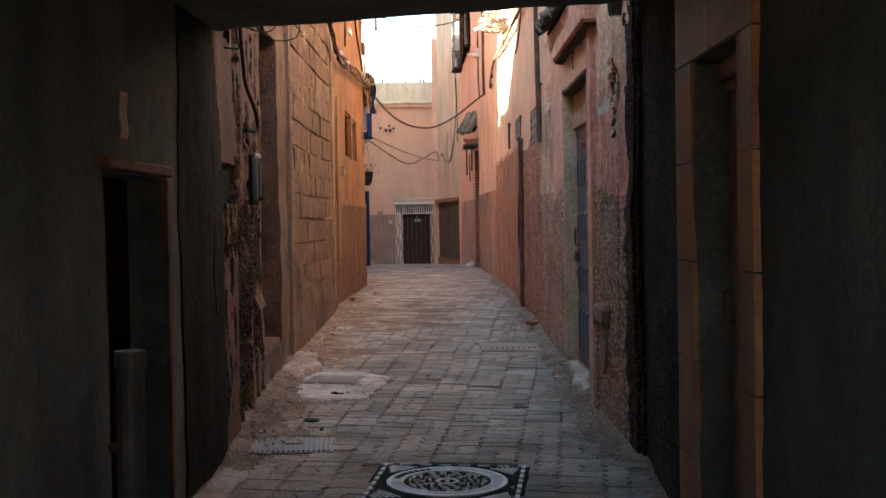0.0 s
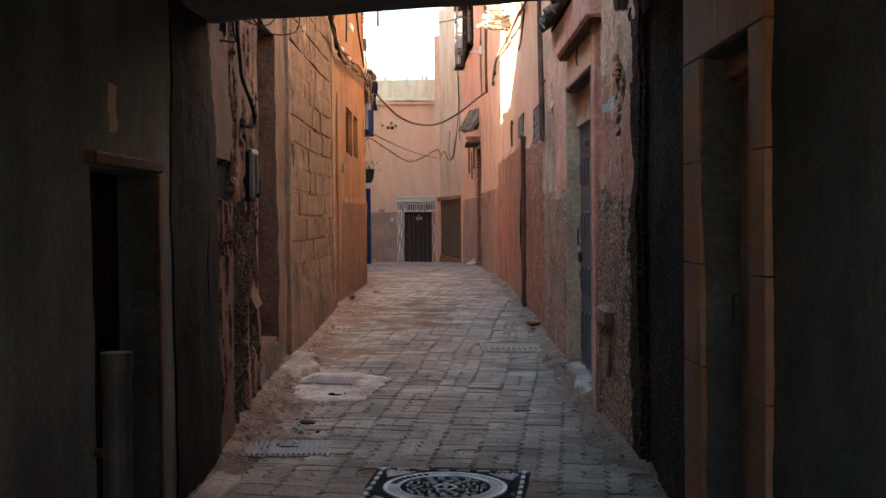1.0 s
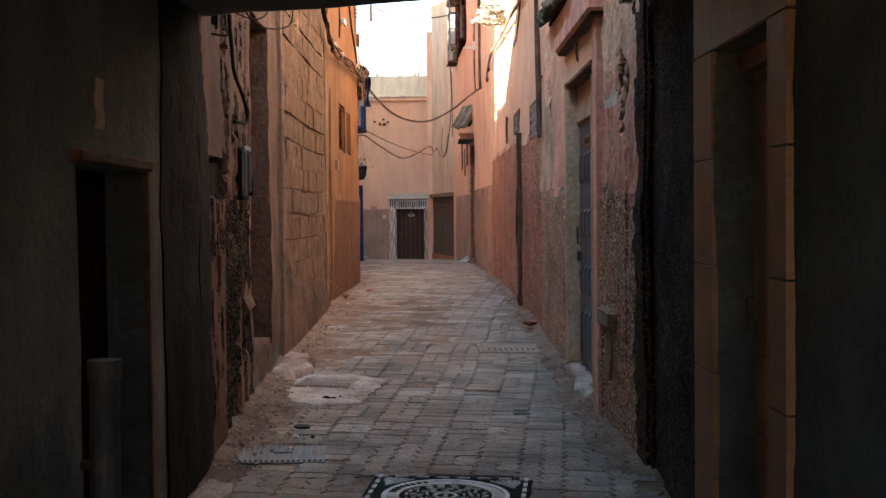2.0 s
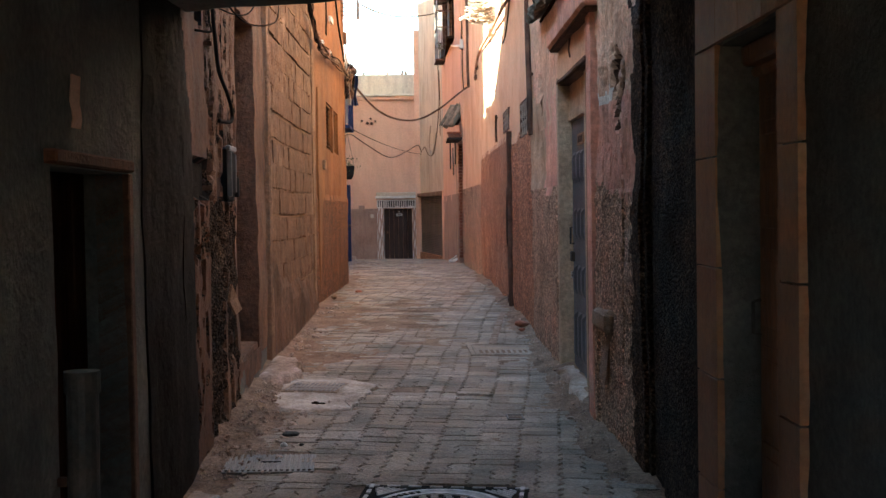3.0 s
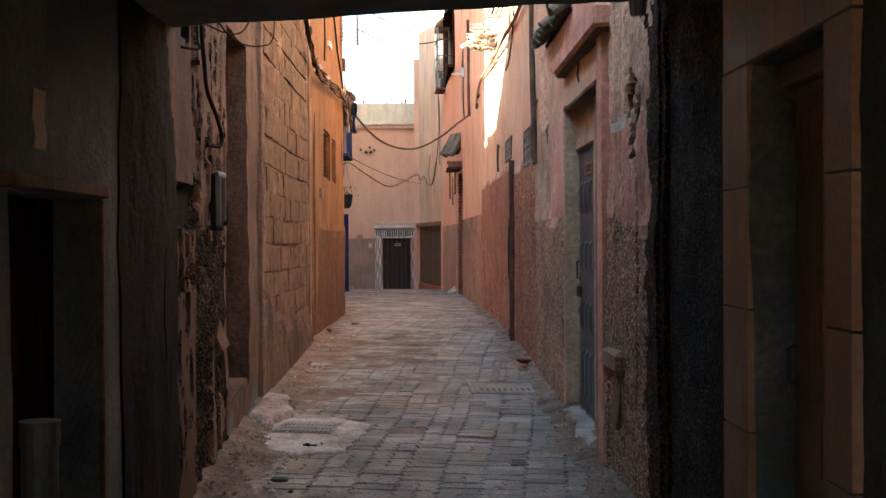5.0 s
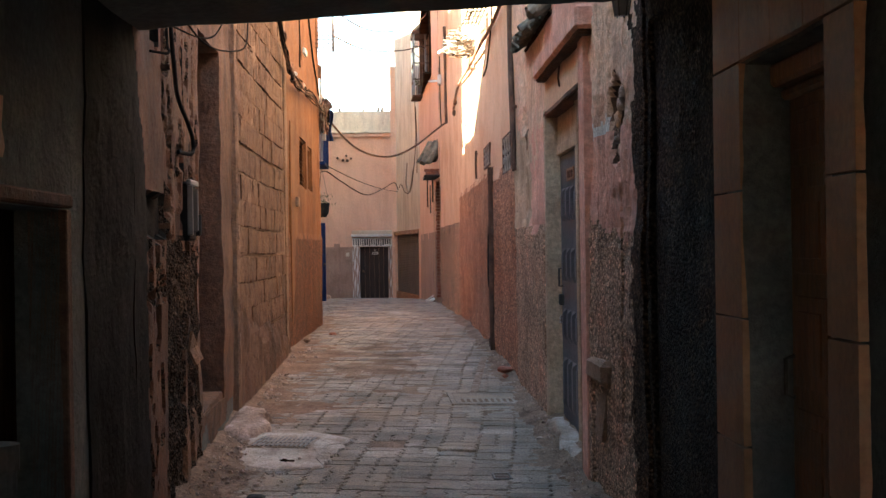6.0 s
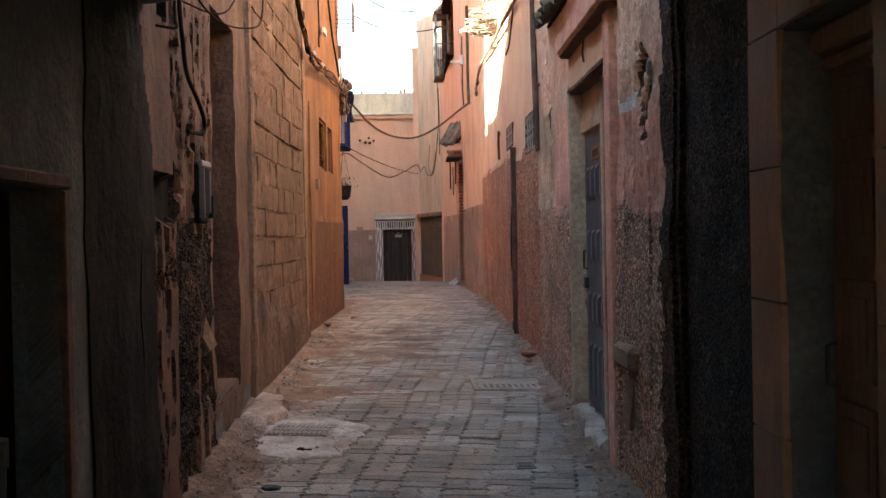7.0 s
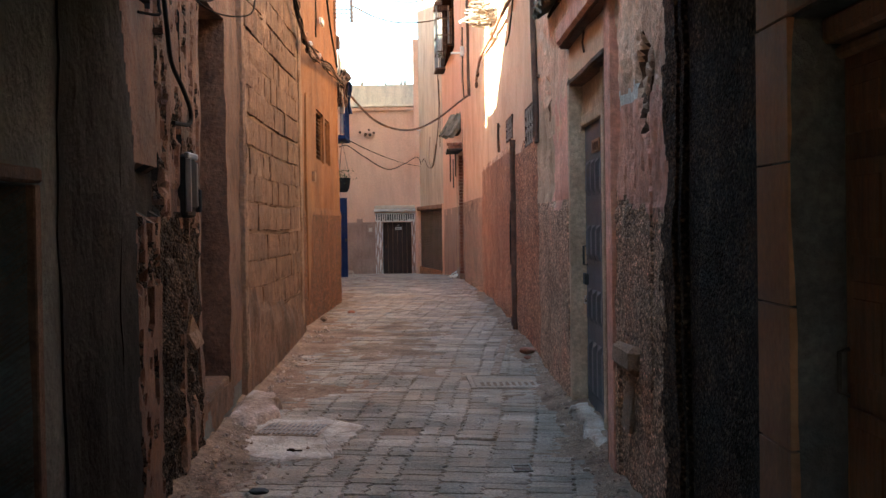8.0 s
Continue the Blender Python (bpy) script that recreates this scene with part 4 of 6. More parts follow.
grille_window("window_1", "small window behind a scrolled dark iron grille", 13.75, 14.75, 2.18, 2.57, 1.008, 4)
grille_window("window_2", "small window behind a dark lattice grille", 16.5, 17.6, 2.41, 2.68, 1.0, 4)
round_pipe("short_pipe", "short thin rusty pipe on a peach wall", [(0.985, 18.7, 2.36), (0.98, 18.7, 2.55), (0.985, 18.7, 2.74)], 0.016, M["rust"], [(0.985, 18.7, 2.70)], 6)


def louvre_window(name, label, y0, y1, z0, z1, xw, n):
    g = thing(name, label, "window", kind="structure")
    for a in ((y0, y1, z0, z0 + 0.03), (y0, y1, z1 - 0.03, z1), (y0, y0 + 0.035, z0, z1), (y1 - 0.035, y1, z0, z1)):
        part("frame_bar", boxed(xw - 0.09, xw - 0.03, *a, 0.003), M["orange"], g)
    part("back_board", boxed(xw - 0.2, xw - 0.18, y0, y1, z0, z1), M["wood"], g)
    for i in range(n):
        z = z0 + 0.03 + (z1 - z0 - 0.06) * (i + 0.5) / n
        bm = boxed(-0.028, 0.028, y0 + 0.03, y1 - 0.03, -0.006, 0.006, 0.002)
        bmesh.ops.transform(bm, matrix=pose(xw - 0.07, 0, z, 0, 38, 0), verts=bm.verts)
        part("slat", bm, M["orange_low"], g)
    return g


w3 = thing("painted_panel", "flat ochre plaster filling of a blocked opening in an orange wall", "blocked opening", kind="structure")
part("band", boxed(-1.40, -1.327, 16.42, 17.36, 0.4, 2.95, 0.006), M["ochre"], w3)
part("switch_box", boxed(-1.35, -1.285, 17.0, 17.16, 1.96, 2.08, 0.008), M["mortar"], w3)
louvre_window("window_3", "orange louvred window in a limewashed wall", 17.7, 18.75, 2.24, 2.88, -1.31, 11)
louvre_window("window_4", "narrow dark louvred window in a limewashed wall", 19.0, 19.7, 2.25, 2.86, -1.30, 11)


def rock(name, label, category, x, y, z, sx, sy, sz, material, seed, rot=0.0, sink=0.25, fine=2):
    rnd = random.Random(seed)
    bm = bmesh.new()
    bmesh.ops.create_icosphere(bm, subdivisions=fine, radius=1.0)
    o = Vector((seed * 3.1, seed * 1.7, 0))
    for v in bm.verts:
        v.co *= 1 + 0.28 * noise.noise(v.co * 1.3 + o) + 0.13 * noise.noise(v.co * 3.7 + o) + (0.12 * noise.noise(v.co * 7.0 + o) if fine > 1 else 0)
        v.co = Vector((v.co.x * sx, v.co.y * sy, v.co.z * sz))
    bmesh.ops.transform(bm, matrix=pose(x, y, z + sz * (1 - 2 * sink) * 0.5, rnd.uniform(-10, 10), rnd.uniform(-10, 10), rot), verts=bm.verts)
    return tagged(part(name, bm, material), label, category)


stone_slab("door_sill", [(0.99, 9.42), (1.12, 9.36), (1.14, 10.1), (1.13, 10.88), (0.98, 10.7), (0.97, 10.4), (1.0, 10.05), (0.97, 9.7)], 0.085, 0.14,
           M["new_cement"], "pale cement sill spread before a blue steel door", "step", 6, True)
stone_slab("cement_hump", [(-1.32, 10.3), (-1.2, 10.15), (-1.08, 10.3), (-1.0, 10.5), (-1.09, 10.75), (-1.05, 10.95), (-1.12, 11.25), (-1.32, 11.4)], 0.09, 0.17, M["pink_cement"],
           "dusty pale cement mound at the wall foot", "mound", 8, True)
# rubble showing where the plaster has fallen
for i in range(26):
    rr = random.Random(500 + i)
    zz = 1.92 + 0.38 * ((i * 0.381 + 0.1) % 1)
    yy = 8.06 + 0.17 * (2 * ((i * 0.618) % 1) - 1) * min(1.0, (zz - 1.83) / 0.3)
    ob = rock("rubble_stone", "rough rubble stone showing in broken plaster", "stone", 1.118 + rr.uniform(-0.008, 0.02), yy, zz, 0.032, rr.uniform(0.035, 0.075), rr.uniform(0.03, 0.06),
              M[("rubble", "tan", "earth_wall")[i % 3]], 30 + i, rr.uniform(-25, 25), 0.5, 2)
    tagged(ob, group="stones in the broken plaster")


# ledge and leaning board by the blue door
lg = thing("broken_ledge", "rough cement ledge jutting from a pebble-dash wall", "ledge")
bm = boxed(1.015, 1.12, 8.22, 8.84, 0.66, 0.80, 0.03)
for v in bm.verts:
    v.co += 0.02 * Vector((rough(v.co, 7), rough(v.co + Vector((3, 1, 2)), 7), rough(v.co, 5)))
part("ledge_block", bm, M["mortar"], lg)
bm = boxed(1.03, 1.12, 8.70, 8.84, -0.1, 0.66, 0.02)
part("support", bm, M["pebble"], lg)
bm = boxed(-0.012, 0.012, -0.11, 0.11, 0.0, 0.34, 0.004)
bmesh.ops.transform(bm, matrix=pose(1.035, 8.46, 0.36, 4, 6, 2), verts=bm.verts)
part("brace_board", bm, M["mortar"], lg, "brown weathered board wedged under the ledge")


# lantern under the passage edge
ln = thing("wall_lantern", "dark metal bracket lantern at the passage mouth", "lantern")
bm = bmesh.new()
tube_into(bm, smooth_path([(1.11, 7.5, 2.74), (1.03, 7.5, 2.72), (1.02, 7.5, 2.66)], 4), 0.009, 6)
part("bracket", bm, M["dark_steel"], ln)
bm = bmesh.new()
tube_into(bm, [(1.02, 7.5, 2.66), (1.02, 7.5, 2.645), (1.02, 7.5, 2.63)], [0.012, 0.045, 0.052], 6)
part("cap", bm, M["dark_steel"], ln)
bm = bmesh.new()
tube_into(bm, [(1.02, 7.5, 2.63), (1.02, 7.5, 2.55)], [0.042, 0.03], 6)
part("glass", bm, M["plastic_grey"], ln, "dusty glass body")
for k in range(6):
    a = k * math.pi / 3
    bm = bmesh.new()
    tube_into(bm, [(1.02 + 0.046 * math.cos(a), 7.5 + 0.046 * math.sin(a), 2.63), (1.02 + 0.033 * math.cos(a), 7.5 + 0.033 * math.sin(a), 2.545)], 0.004, 4)
    part("rib", bm, M["dark_steel"], ln)


# ---- left side: conduit, meter, scrap, cables ----
def cable(name, label, pts, r, material="cable", seg=6, group=""):
    return tagged(part(name, tube(pts, r, seg), M[material]), label, "cable", group)


round_pipe("black_conduit", "black plastic conduit bent along crumbling render", [(-1.24, 7.98, 3.6), (-1.24, 8.0, 2.7), (-1.23, 8.05, 2.38), (-1.23, 8.14, 2.25), (-1.225, 8.4, 2.15), (-1.23, 8.62, 2.06), (-1.235, 8.6, 1.99), (-1.26, 8.3, 1.975)],
           0.0115, M["plastic_black"], [(-1.25, 8.05, 2.4)], 8, "cable", -0.05)


def meter_box():
    m = thing("meter_box", "black electricity meter box with a clear window on brown wall", "meter")
    y0, y1, z0, z1 = 8.74, 9.00, 1.50, 1.84
    bm = boxed(-1.34, -1.278, y0, y1, z0, z1, 0.012)
    part("case", bm, M["plastic_black"], m)
    part("cover", boxed(-1.278, -1.262, y0 + 0.03, y1 - 0.03, z0 + 0.05, z1 - 0.03, 0.006), M["plastic_black"], m, "dusty smoked cover")
    part("bezel", boxed(-1.27, -1.256, y1 - 0.055, y1 - 0.04, z0 + 0.06, z1 - 0.04, 0.003), M["plastic_grey"], m)
    part("rim", boxed(-1.29, -1.262, y0 - 0.012, y1 + 0.012, z1 - 0.02, z1 + 0.012, 0.006), M["plastic_grey"], m)
    part("edge_strip", boxed(-1.285, -1.254, y0 - 0.008, y0 + 0.006, z0 + 0.03, z1 - 0.022, 0.003), M["plastic_grey"], m)
    part("terminal_box", boxed(-1.33, -1.255, y1 + 0.012, y1 + 0.07, z0 + 0.03, z0 + 0.16, 0.006), M["plastic_black"], m)
    return m


meter_box()
bm = bmesh.new()
vs = [bm.verts.new(v) for v in ((-1.285, 8.86, 0.97), (-1.275, 8.99, 0.88), (-1.245, 9.0, 0.80), (-1.27, 8.9, 0.77), (-1.30, 8.84, 0.86))]
f = bm.faces.new(vs)
r = bmesh.ops.extrude_face_region(bm, geom=[f])
bmesh.ops.translate(bm, vec=(-0.014, 0, 0), verts=[v for v in r["geom"] if isinstance(v, bmesh.types.BMVert)])
bmesh.ops.recalc_face_normals(bm, faces=bm.faces)
tagged(part("loose_plaster_flake", bm, M["mortar"]), "pale pink plaster flake hanging loose on brown wall", "plaster flake")

cable("overhead_cable", "black cable looping under the passage roof", smooth_path([(-1.22, 7.9, 2.75), (-1.2, 8.5, 2.66), (-1.2, 9.2, 2.68), (-1.2, 10.2, 2.81), (-1.2, 11.0, 2.98), (-1.24, 11.5, 3.3)], 5), 0.0055)
cable("overhead_cable", "black cable looping under the passage roof", smooth_path([(-1.22, 8.0, 2.6), (-1.2, 8.7, 2.66), (-1.2, 9.35, 2.78), (-1.2, 9.9, 3.0)], 5), 0.005)
cable("overhead_cable", "black cable looping over a doorway", smooth_path([(-1.25, 7.5, 2.4), (-1.2, 7.7, 2.42), (-1.24, 7.9, 2.5), (-1.26, 8.0, 2.62)], 5), 0.007)
# bundle along the orange wall
rnd = random.Random(8)
base = [(-1.29, 13.4, 4.4), (-1.28, 14.7, 3.66), (-1.27, 15.1, 3.55), (-1.27, 15.55, 3.45), (-1.26, 16.2, 3.40), (-1.25, 17.4, 3.44), (-1.24, 18.8, 3.5), (-1.22, 20.2, 3.48), (-1.2, 21.0, 3.55)]
bundle = thing("cable_bundle", "sagging bundle of black cables along an orange wall", "cable bundle")
for k in range(7):
    pts = [(x + rnd.uniform(0, 0.04), y + rnd.uniform(-0.05, 0.05), z + rnd.uniform(-0.08, 0.06)) for x, y, z in base]
    part("strand", tube(smooth_path(pts, 4), 0.008, 5), M["cable"] if k % 3 == 0 else M["rust"], bundle)
for k, (y, z) in enumerate(((14.75, 3.66), (15.5, 3.46), (16.0, 3.40), (17.0, 3.43), (18.2, 3.47))):
    pts = [Vector((-1.255 + rnd.uniform(-0.03, 0.04), y + rnd.uniform(-0.12, 0.12), z + rnd.uniform(-0.07, 0.06))) for _ in range(9)]
    part("tape_wrap", tube(smooth_path(pts, 3), 0.013, 5), M["light_rust"] if k % 2 else M["rust"], bundle)
tagged(cable("drop_cable", "thin dark cable down an orange wall", smooth_path([(-1.27, 17.2, 4.6), (-1.26, 17.2, 4.0), (-1.27, 17.25, 3.75), (-1.27, 17.3, 3.7)], 4), 0.01))
cable("drop_cable", "slanting dark cable on an orange wall", [(-1.26, 18.2, 4.9), (-1.26, 19.6, 4.15), (-1.25, 20.7, 3.75)], 0.014)
bm = bmesh.new()
box(bm, -1.285, -1.25, 18.0, 18.35, 3.98, 4.05, 0.004, Matrix.Identity(4))
tagged(part("wall_bracket", bm, M["white"]), "pale bracket plate on an orange wall", "bracket")

# cable knot and cloth at the corner
kn = thing("cable_knot", "tangled knot of cables and boxes at a house corner", "cable bundle")
for k in range(40):
    pts = [Vector((-1.2 + rnd.uniform(-0.10, 0.09), 21.1 + rnd.uniform(-0.2, 0.15), 3.45 + rnd.uniform(-0.28, 0.32))) for _ in range(5)]
    part("loop", tube(smooth_path(pts, 5), 0.008, 5), M[("cable", "rust", "light_rust", "rust", "pale_cable")[k % 5]], kn)
part("junction_box", boxed(-1.24, -1.17, 21.02, 21.1, 3.1, 3.35, 0.01), M["plastic_grey"], kn)
part("junction_box", boxed(-1.32, -1.215, 20.9, 21.0, 4.04, 4.24, 0.02), M["rust"], kn)
part("riser", tube([(-1.24, 21.03, 3.4), (-1.235, 21.03, 3.8), (-1.24, 21.02, 4.1)], 0.014, 6), M["pale_cable"], kn)
bm = bmesh.new()
bmesh.ops.create_icosphere(bm, subdivisions=3, radius=0.05)
for v in bm.verts:
    v.co *= 1 + 0.8 * rough(v.co, 17)
    v.co.z *= 1.5
bmesh.ops.translate(bm, vec=(-1.13, 21.12, 3.66), verts=bm.verts)
part("wrapped_cloth", bm, M["rust"], kn, "reddish cloth tied round the cables")

bm = bmesh.new()
rows_ = []
for i in range(9):
    z = 3.58 - 0.06 * i
    rows_.append([bm.verts.new((-1.155 + 0.014 * c + 0.02 * math.sin(i * 0.9), 21.12 + 0.03 * math.sin(c * 1.7 + i * 0.5), z - 0.012 * (c % 2))) for c in range(7)])
for a, b in zip(rows_, rows_[1:]):
    for c in range(6):
        bm.faces.new((a[c], a[c + 1], b[c + 1], b[c]))
r = bmesh.ops.solidify(bm, geom=bm.faces[:], thickness=0.008)
part("blue_cloth", bm, M["blue"], kn, "faded blue cloth hanging from the cables")
for y, z in ((16.1, 3.44), (17.35, 3.47), (18.9, 3.53)):
    part("insulator", tube([(-1.30, y, z), (-1.235, y, z + 0.01), (-1.215, y, z + 0.02)], [0.018, 0.03, 0.02], 7), M["white"], bundle)

# wire basket at the roof corner
cg = thing("wire_basket", "pale wire basket fixed high at a house corner", "basket")
for z in (4.42, 4.48, 4.54, 4.60, 4.72):
    bm = bmesh.new()
    tube_into(bm, [(-1.27, 20.4, z), (-1.0, 20.4, z), (-1.0, 20.8, z), (-1.27, 20.8, z)], 0.006, 5)
    part("hoop", bm, M["rust"], cg)
for k in range(4):
    x = -1.23 + 0.075 * k
    bm = bmesh.new()
    tube_into(bm, [(x, 20.4, 4.9), (x, 20.4, 4.42), (x, 20.8, 4.42)], 0.005, 5)
    part("wire", bm, M["rust"], cg)
part("post", boxed(-1.03, -0.99, 20.38, 20.42, 4.35, 5.2, 0.003), M["grate"], cg)

# ---- beyond the corner: blue window, hanging basket, blue door ----
bw = thing("window_5", "cobalt-blue boxed window grille on a shaded house", "window", kind="structure")
part("sill", boxed(-2.28, -1.62, 28.6, 30.2, 3.22, 3.30, 0.01), M["blue"], bw)
part("head", boxed(-2.28, -1.62, 28.6, 30.2, 4.22, 4.30, 0.01), M["blue"], bw)
for k in range(7):
    part("bar", boxed(-2.05 + 0.065 * k, -2.035 + 0.065 * k, 28.6, 28.62, 3.3, 4.22), M["blue"], bw)
for k in range(9):
    part("bar", boxed(-1.645, -1.625, 28.65 + 0.19 * k, 28.67 + 0.19 * k, 3.3, 4.22), M["blue"], bw)
part("pane", boxed(-2.275, -2.25, 28.7, 30.1, 3.35, 4.2), M["plastic_grey"], bw)
part("shutter", boxed(-1.70, -1.66, 28.55, 28.6, 3.32, 3.95, 0.004), M["plastic_grey"], bw)

hb = thing("hanging_planter", "dark hanging planter with dry trailing leaves", "planter")
bm = bmesh.new()
tube_into(bm, [(-1.72, 29.0, 2.12), (-1.72, 29.0, 2.2), (-1.72, 29.0, 2.42)], [0.09, 0.14, 0.17], 10)
part("pot", bm, M["plastic_black"], hb)
for k in range(3):
    a = k * 2.09
    bm = bmesh.new()
    tube_into(bm, [(-1.72 + 0.16 * math.cos(a), 29.0 + 0.16 * math.sin(a), 2.4), (-1.72, 29.0, 3.2)], 0.006, 4)
    part("chain", bm, M["dark_steel"], hb)
bm = bmesh.new()
for k in range(120):
    c = Vector((-1.72 + rnd.gauss(0, 0.09), 29.0 + rnd.gauss(0, 0.09), 2.45 + rnd.gauss(0, 0.09)))
    m = Matrix.Translation(c) @ Euler((rnd.uniform(0, 6), rnd.uniform(0, 6), rnd.uniform(0, 6))).to_matrix().to_4x4()
    q = [bm.verts.new(m @ Vector(v)) for v in ((-0.03, 0, 0), (0, 0.012, 0.004), (0.035, 0, 0), (0, -0.012, 0.004))]
    bm.faces.new(q)
part("foliage", bm, M["leaf"], hb)

bd = thing("door_4", "cobalt-blue painted wooden door standing open", "door", kind="structure")
leaf = part("leaf", boxed(-2.30, -1.93, 33.9, 33.96, 0.12, 2.1, 0.006), M["blue"], bd)
for k in range(4):
    part("batten", boxed(-2.27 + 0.085 * k, -2.25 + 0.085 * k, 33.885, 33.9, 0.15, 2.07, 0.002), M["blue"], leaf)
bm = bmesh.new()
bmesh.ops.create_uvsphere(bm, u_segments=8, v_segments=6, radius=0.035)
bmesh.ops.translate(bm, vec=(-1.96, 33.88, 1.05), verts=bm.verts)
part("knob", bm, M["dark_steel"], bd)


# ---- far end: door with white stone surround ----
def far_door():
    d = thing("door_5", "weathered brown door in a black and white stone surround", "door", kind="structure")
    for k in range(6):
        x0 = -1.43 + 0.162 * k
        part("plank", boxed(x0 + 0.003, x0 + 0.159, 46.10, 46.15 + 0.003 * (k % 2), -0.32, 1.48, 0.004), M["far_wood"], d)
    sg = part("sign", boxed(-1.02, -0.80, 46.06, 46.10, 1.22, 1.31, 0.004), M["white"], d, "small white plate")
    part("sign_bar", boxed(-0.98, -0.84, 46.055, 46.06, 1.25, 1.275), M["rust"], sg)
    part("lamp_knob", boxed(-0.94, -0.88, 46.04, 46.10, 1.34, 1.40, 0.01), M["chrome"], d)
    bm = bmesh.new()
    bmesh.ops.create_uvsphere(bm, u_segments=8, v_segments=6, radius=0.035)
    bmesh.ops.translate(bm, vec=(-1.33, 46.06, 0.65), verts=bm.verts)
    part("knob", bm, M["brass"], d)
    rnd = random.Random(3)
    for x0, x1 in ((-1.69, -1.44), (-0.44, -0.31)):
        jb = part("jamb", boxed(x0, x1, 45.93, 46.12, -0.34, 1.72, 0.01), M["white_stone"], d)
        n = 3 if x1 - x0 > 0.2 else 2
        for c in range(n):
            xc = x0 + (x1 - x0) * (c + 0.5) / n
            bm = bmesh.new()
            prev = None
            for i in range(22):
                z = -0.32 + 2.0 * i / 21
                w = 0.012 + 0.016 * abs(math.sin(i * 1.1 + c))
                o = 0.02 * math.sin(i * 0.9 + c * 2)
                cur = [bm.verts.new((xc + o + s * w, 45.926, z)) for s in (-1, 1)] + [bm.verts.new((xc + o + s * w, 45.935, z)) for s in (-1, 1)]
                if prev:
                    bm.faces.new((prev[0], prev[1], cur[1], cur[0]))
                    bm.faces.new((prev[1], prev[3], cur[3], cur[1]))
                    bm.faces.new((prev[2], prev[0], cur[0], cur[2]))
                prev = cur
            part("inlay", bm, M["far_dado"], jb)
    hd = part("head", boxed(-1.69, -0.31, 45.925, 46.12, 1.50, 1.80, 0.01), M["white_stone"], d)
    for k in range(17):
        x = -1.64 + 0.078 * k
        w = rnd.uniform(0.012, 0.028)
        part("inlay", boxed(x - w, x + w, 45.918, 45.93, 1.52 + rnd.uniform(0, 0.06), 1.76, 0.003), M["black_stone"], hd)
    part("ledge", boxed(-1.73, -0.29, 45.80, 46.1, 1.84, 1.93, 0.012), M["white_stone"], d, "white projecting ledge")
    part("ledge_top", boxed(-1.71, -0.29, 45.84, 46.1, 1.93, 2.06, 0.02), M["greige"], d)
    part("sill", boxed(-1.72, -0.30, 45.75, 46.1, -0.42, -0.32, 0.01), M["cement"], d)
    return d


far_door()
ml = thing("wall_moulding", "brown shadowed moulding below a cream parapet", "moulding", kind="structure")
part("lower_band", boxed(-7.0, -0.30, 45.90, 46.06, 5.30, 5.42, 0.015), M["far_pink"], ml)
part("upper_band", boxed(-7.0, -0.30, 45.86, 46.06, 5.43, 5.50, 0.012), M["cream"], ml)
for k, (x, z) in enumerate(((-2.17, 4.58), (-1.98, 4.50), (-1.86, 4.66), (-1.83, 4.49), (-1.70, 4.56))):
    bm = bmesh.new()
    tube_into(bm, [(x, 46.0, z), (x, 45.84, z - 0.02)], [0.045 + 0.012 * (k % 2), 0.03], 8)
    tagged(part("drain_spout", bm, M["rust"]), "short clay spout stub in a salmon wall", "spout", "spouts in the end wall")
eb = thing("electric_box", "faded grey meter plate on the grey-brown dado", "meter")
part("plate", boxed(-2.0, -1.72, 45.93, 46.0, 1.02, 1.40, 0.012), M["far_dado"], eb)
part("dial", boxed(-1.92, -1.80, 45.91, 45.93, 1.16, 1.30, 0.01), M["greige"], eb)
rock("stone", "pale stone lying by the end wall", "stone", -2.55, 45.6, gz(-2.55, 45.6), 0.12, 0.1, 0.1, M["rubble"], 3)
# parapet clutter
for k, (x, h) in enumerate(((-2.1, 0.14), (-1.55, 0.55), (-1.28, 0.10), (-0.75, 0.16), (-0.62, 0.18))):
    bm = bmesh.new()
    if k == 1:
        tube_into(bm, [(x, 46.3, 6.1), (x, 46.3, 6.1 + h)], 0.012, 5)
        tube_into(bm, [(x - 0.12, 46.3, 6.05 + h), (x + 0.12, 46.3, 6.05 + h)], 0.01, 5)
        tagged(part("aerial", bm, M["dark_steel"]), "thin roof aerial behind the parapet", "aerial")
    else:
        tube_into(bm, [(x, 46.3, 6.12), (x + 0.03, 46.3, 6.2 + h)], [0.07, 0.03], 6)
        tagged(part("parapet_stub", bm, M["rubble"]), "small broken masonry stub on the parapet", "masonry", "stubs on the parapet")

# ---- grey house: shuttered shop, oriel, cables ----
ga, gb = Vector((0.55, 38.8, 0)), Vector((-0.22, 44.4, 0))
gd = (gb - ga).normalized()
gn = Vector((-gd.y, gd.x, 0))


def grey_pose(s, out, z):
    p = ga + gd * s + gn * out
    return Matrix.Translation((p.x, p.y, z)) @ Matrix(((gd.x, gn.x, 0, 0), (gd.y, gn.y, 0, 0), (0, 0, 1, 0), (0, 0, 0, 1)))


sh = thing("shop_shutter", "closed brown corrugated roller shutter in a pink frame", "shutter")
bm = bmesh.new()
prev = None
for i in range(161):
    z = -0.35 + 2.2 * i / 160
    o = -0.06 + 0.010 * math.sin(i * math.pi / 2)
    cur = [bm.verts.new((0.14, o, z)), bm.verts.new((5.38, o, z)), bm.verts.new((0.14, o - 0.02, z)), bm.verts.new((5.38, o - 0.02, z))]
    if prev:
        bm.faces.new((prev[0], prev[1], cur[1], cur[0]))
        bm.faces.new((prev[3], prev[2], cur[2], cur[3]))
    prev = cur
o = part("curtain", bm, M["shutter"], sh)
bm = bmesh.new()
box(bm, -0.55, 0.14, -0.08, 0.035, -0.5, 2.0, 0.01)
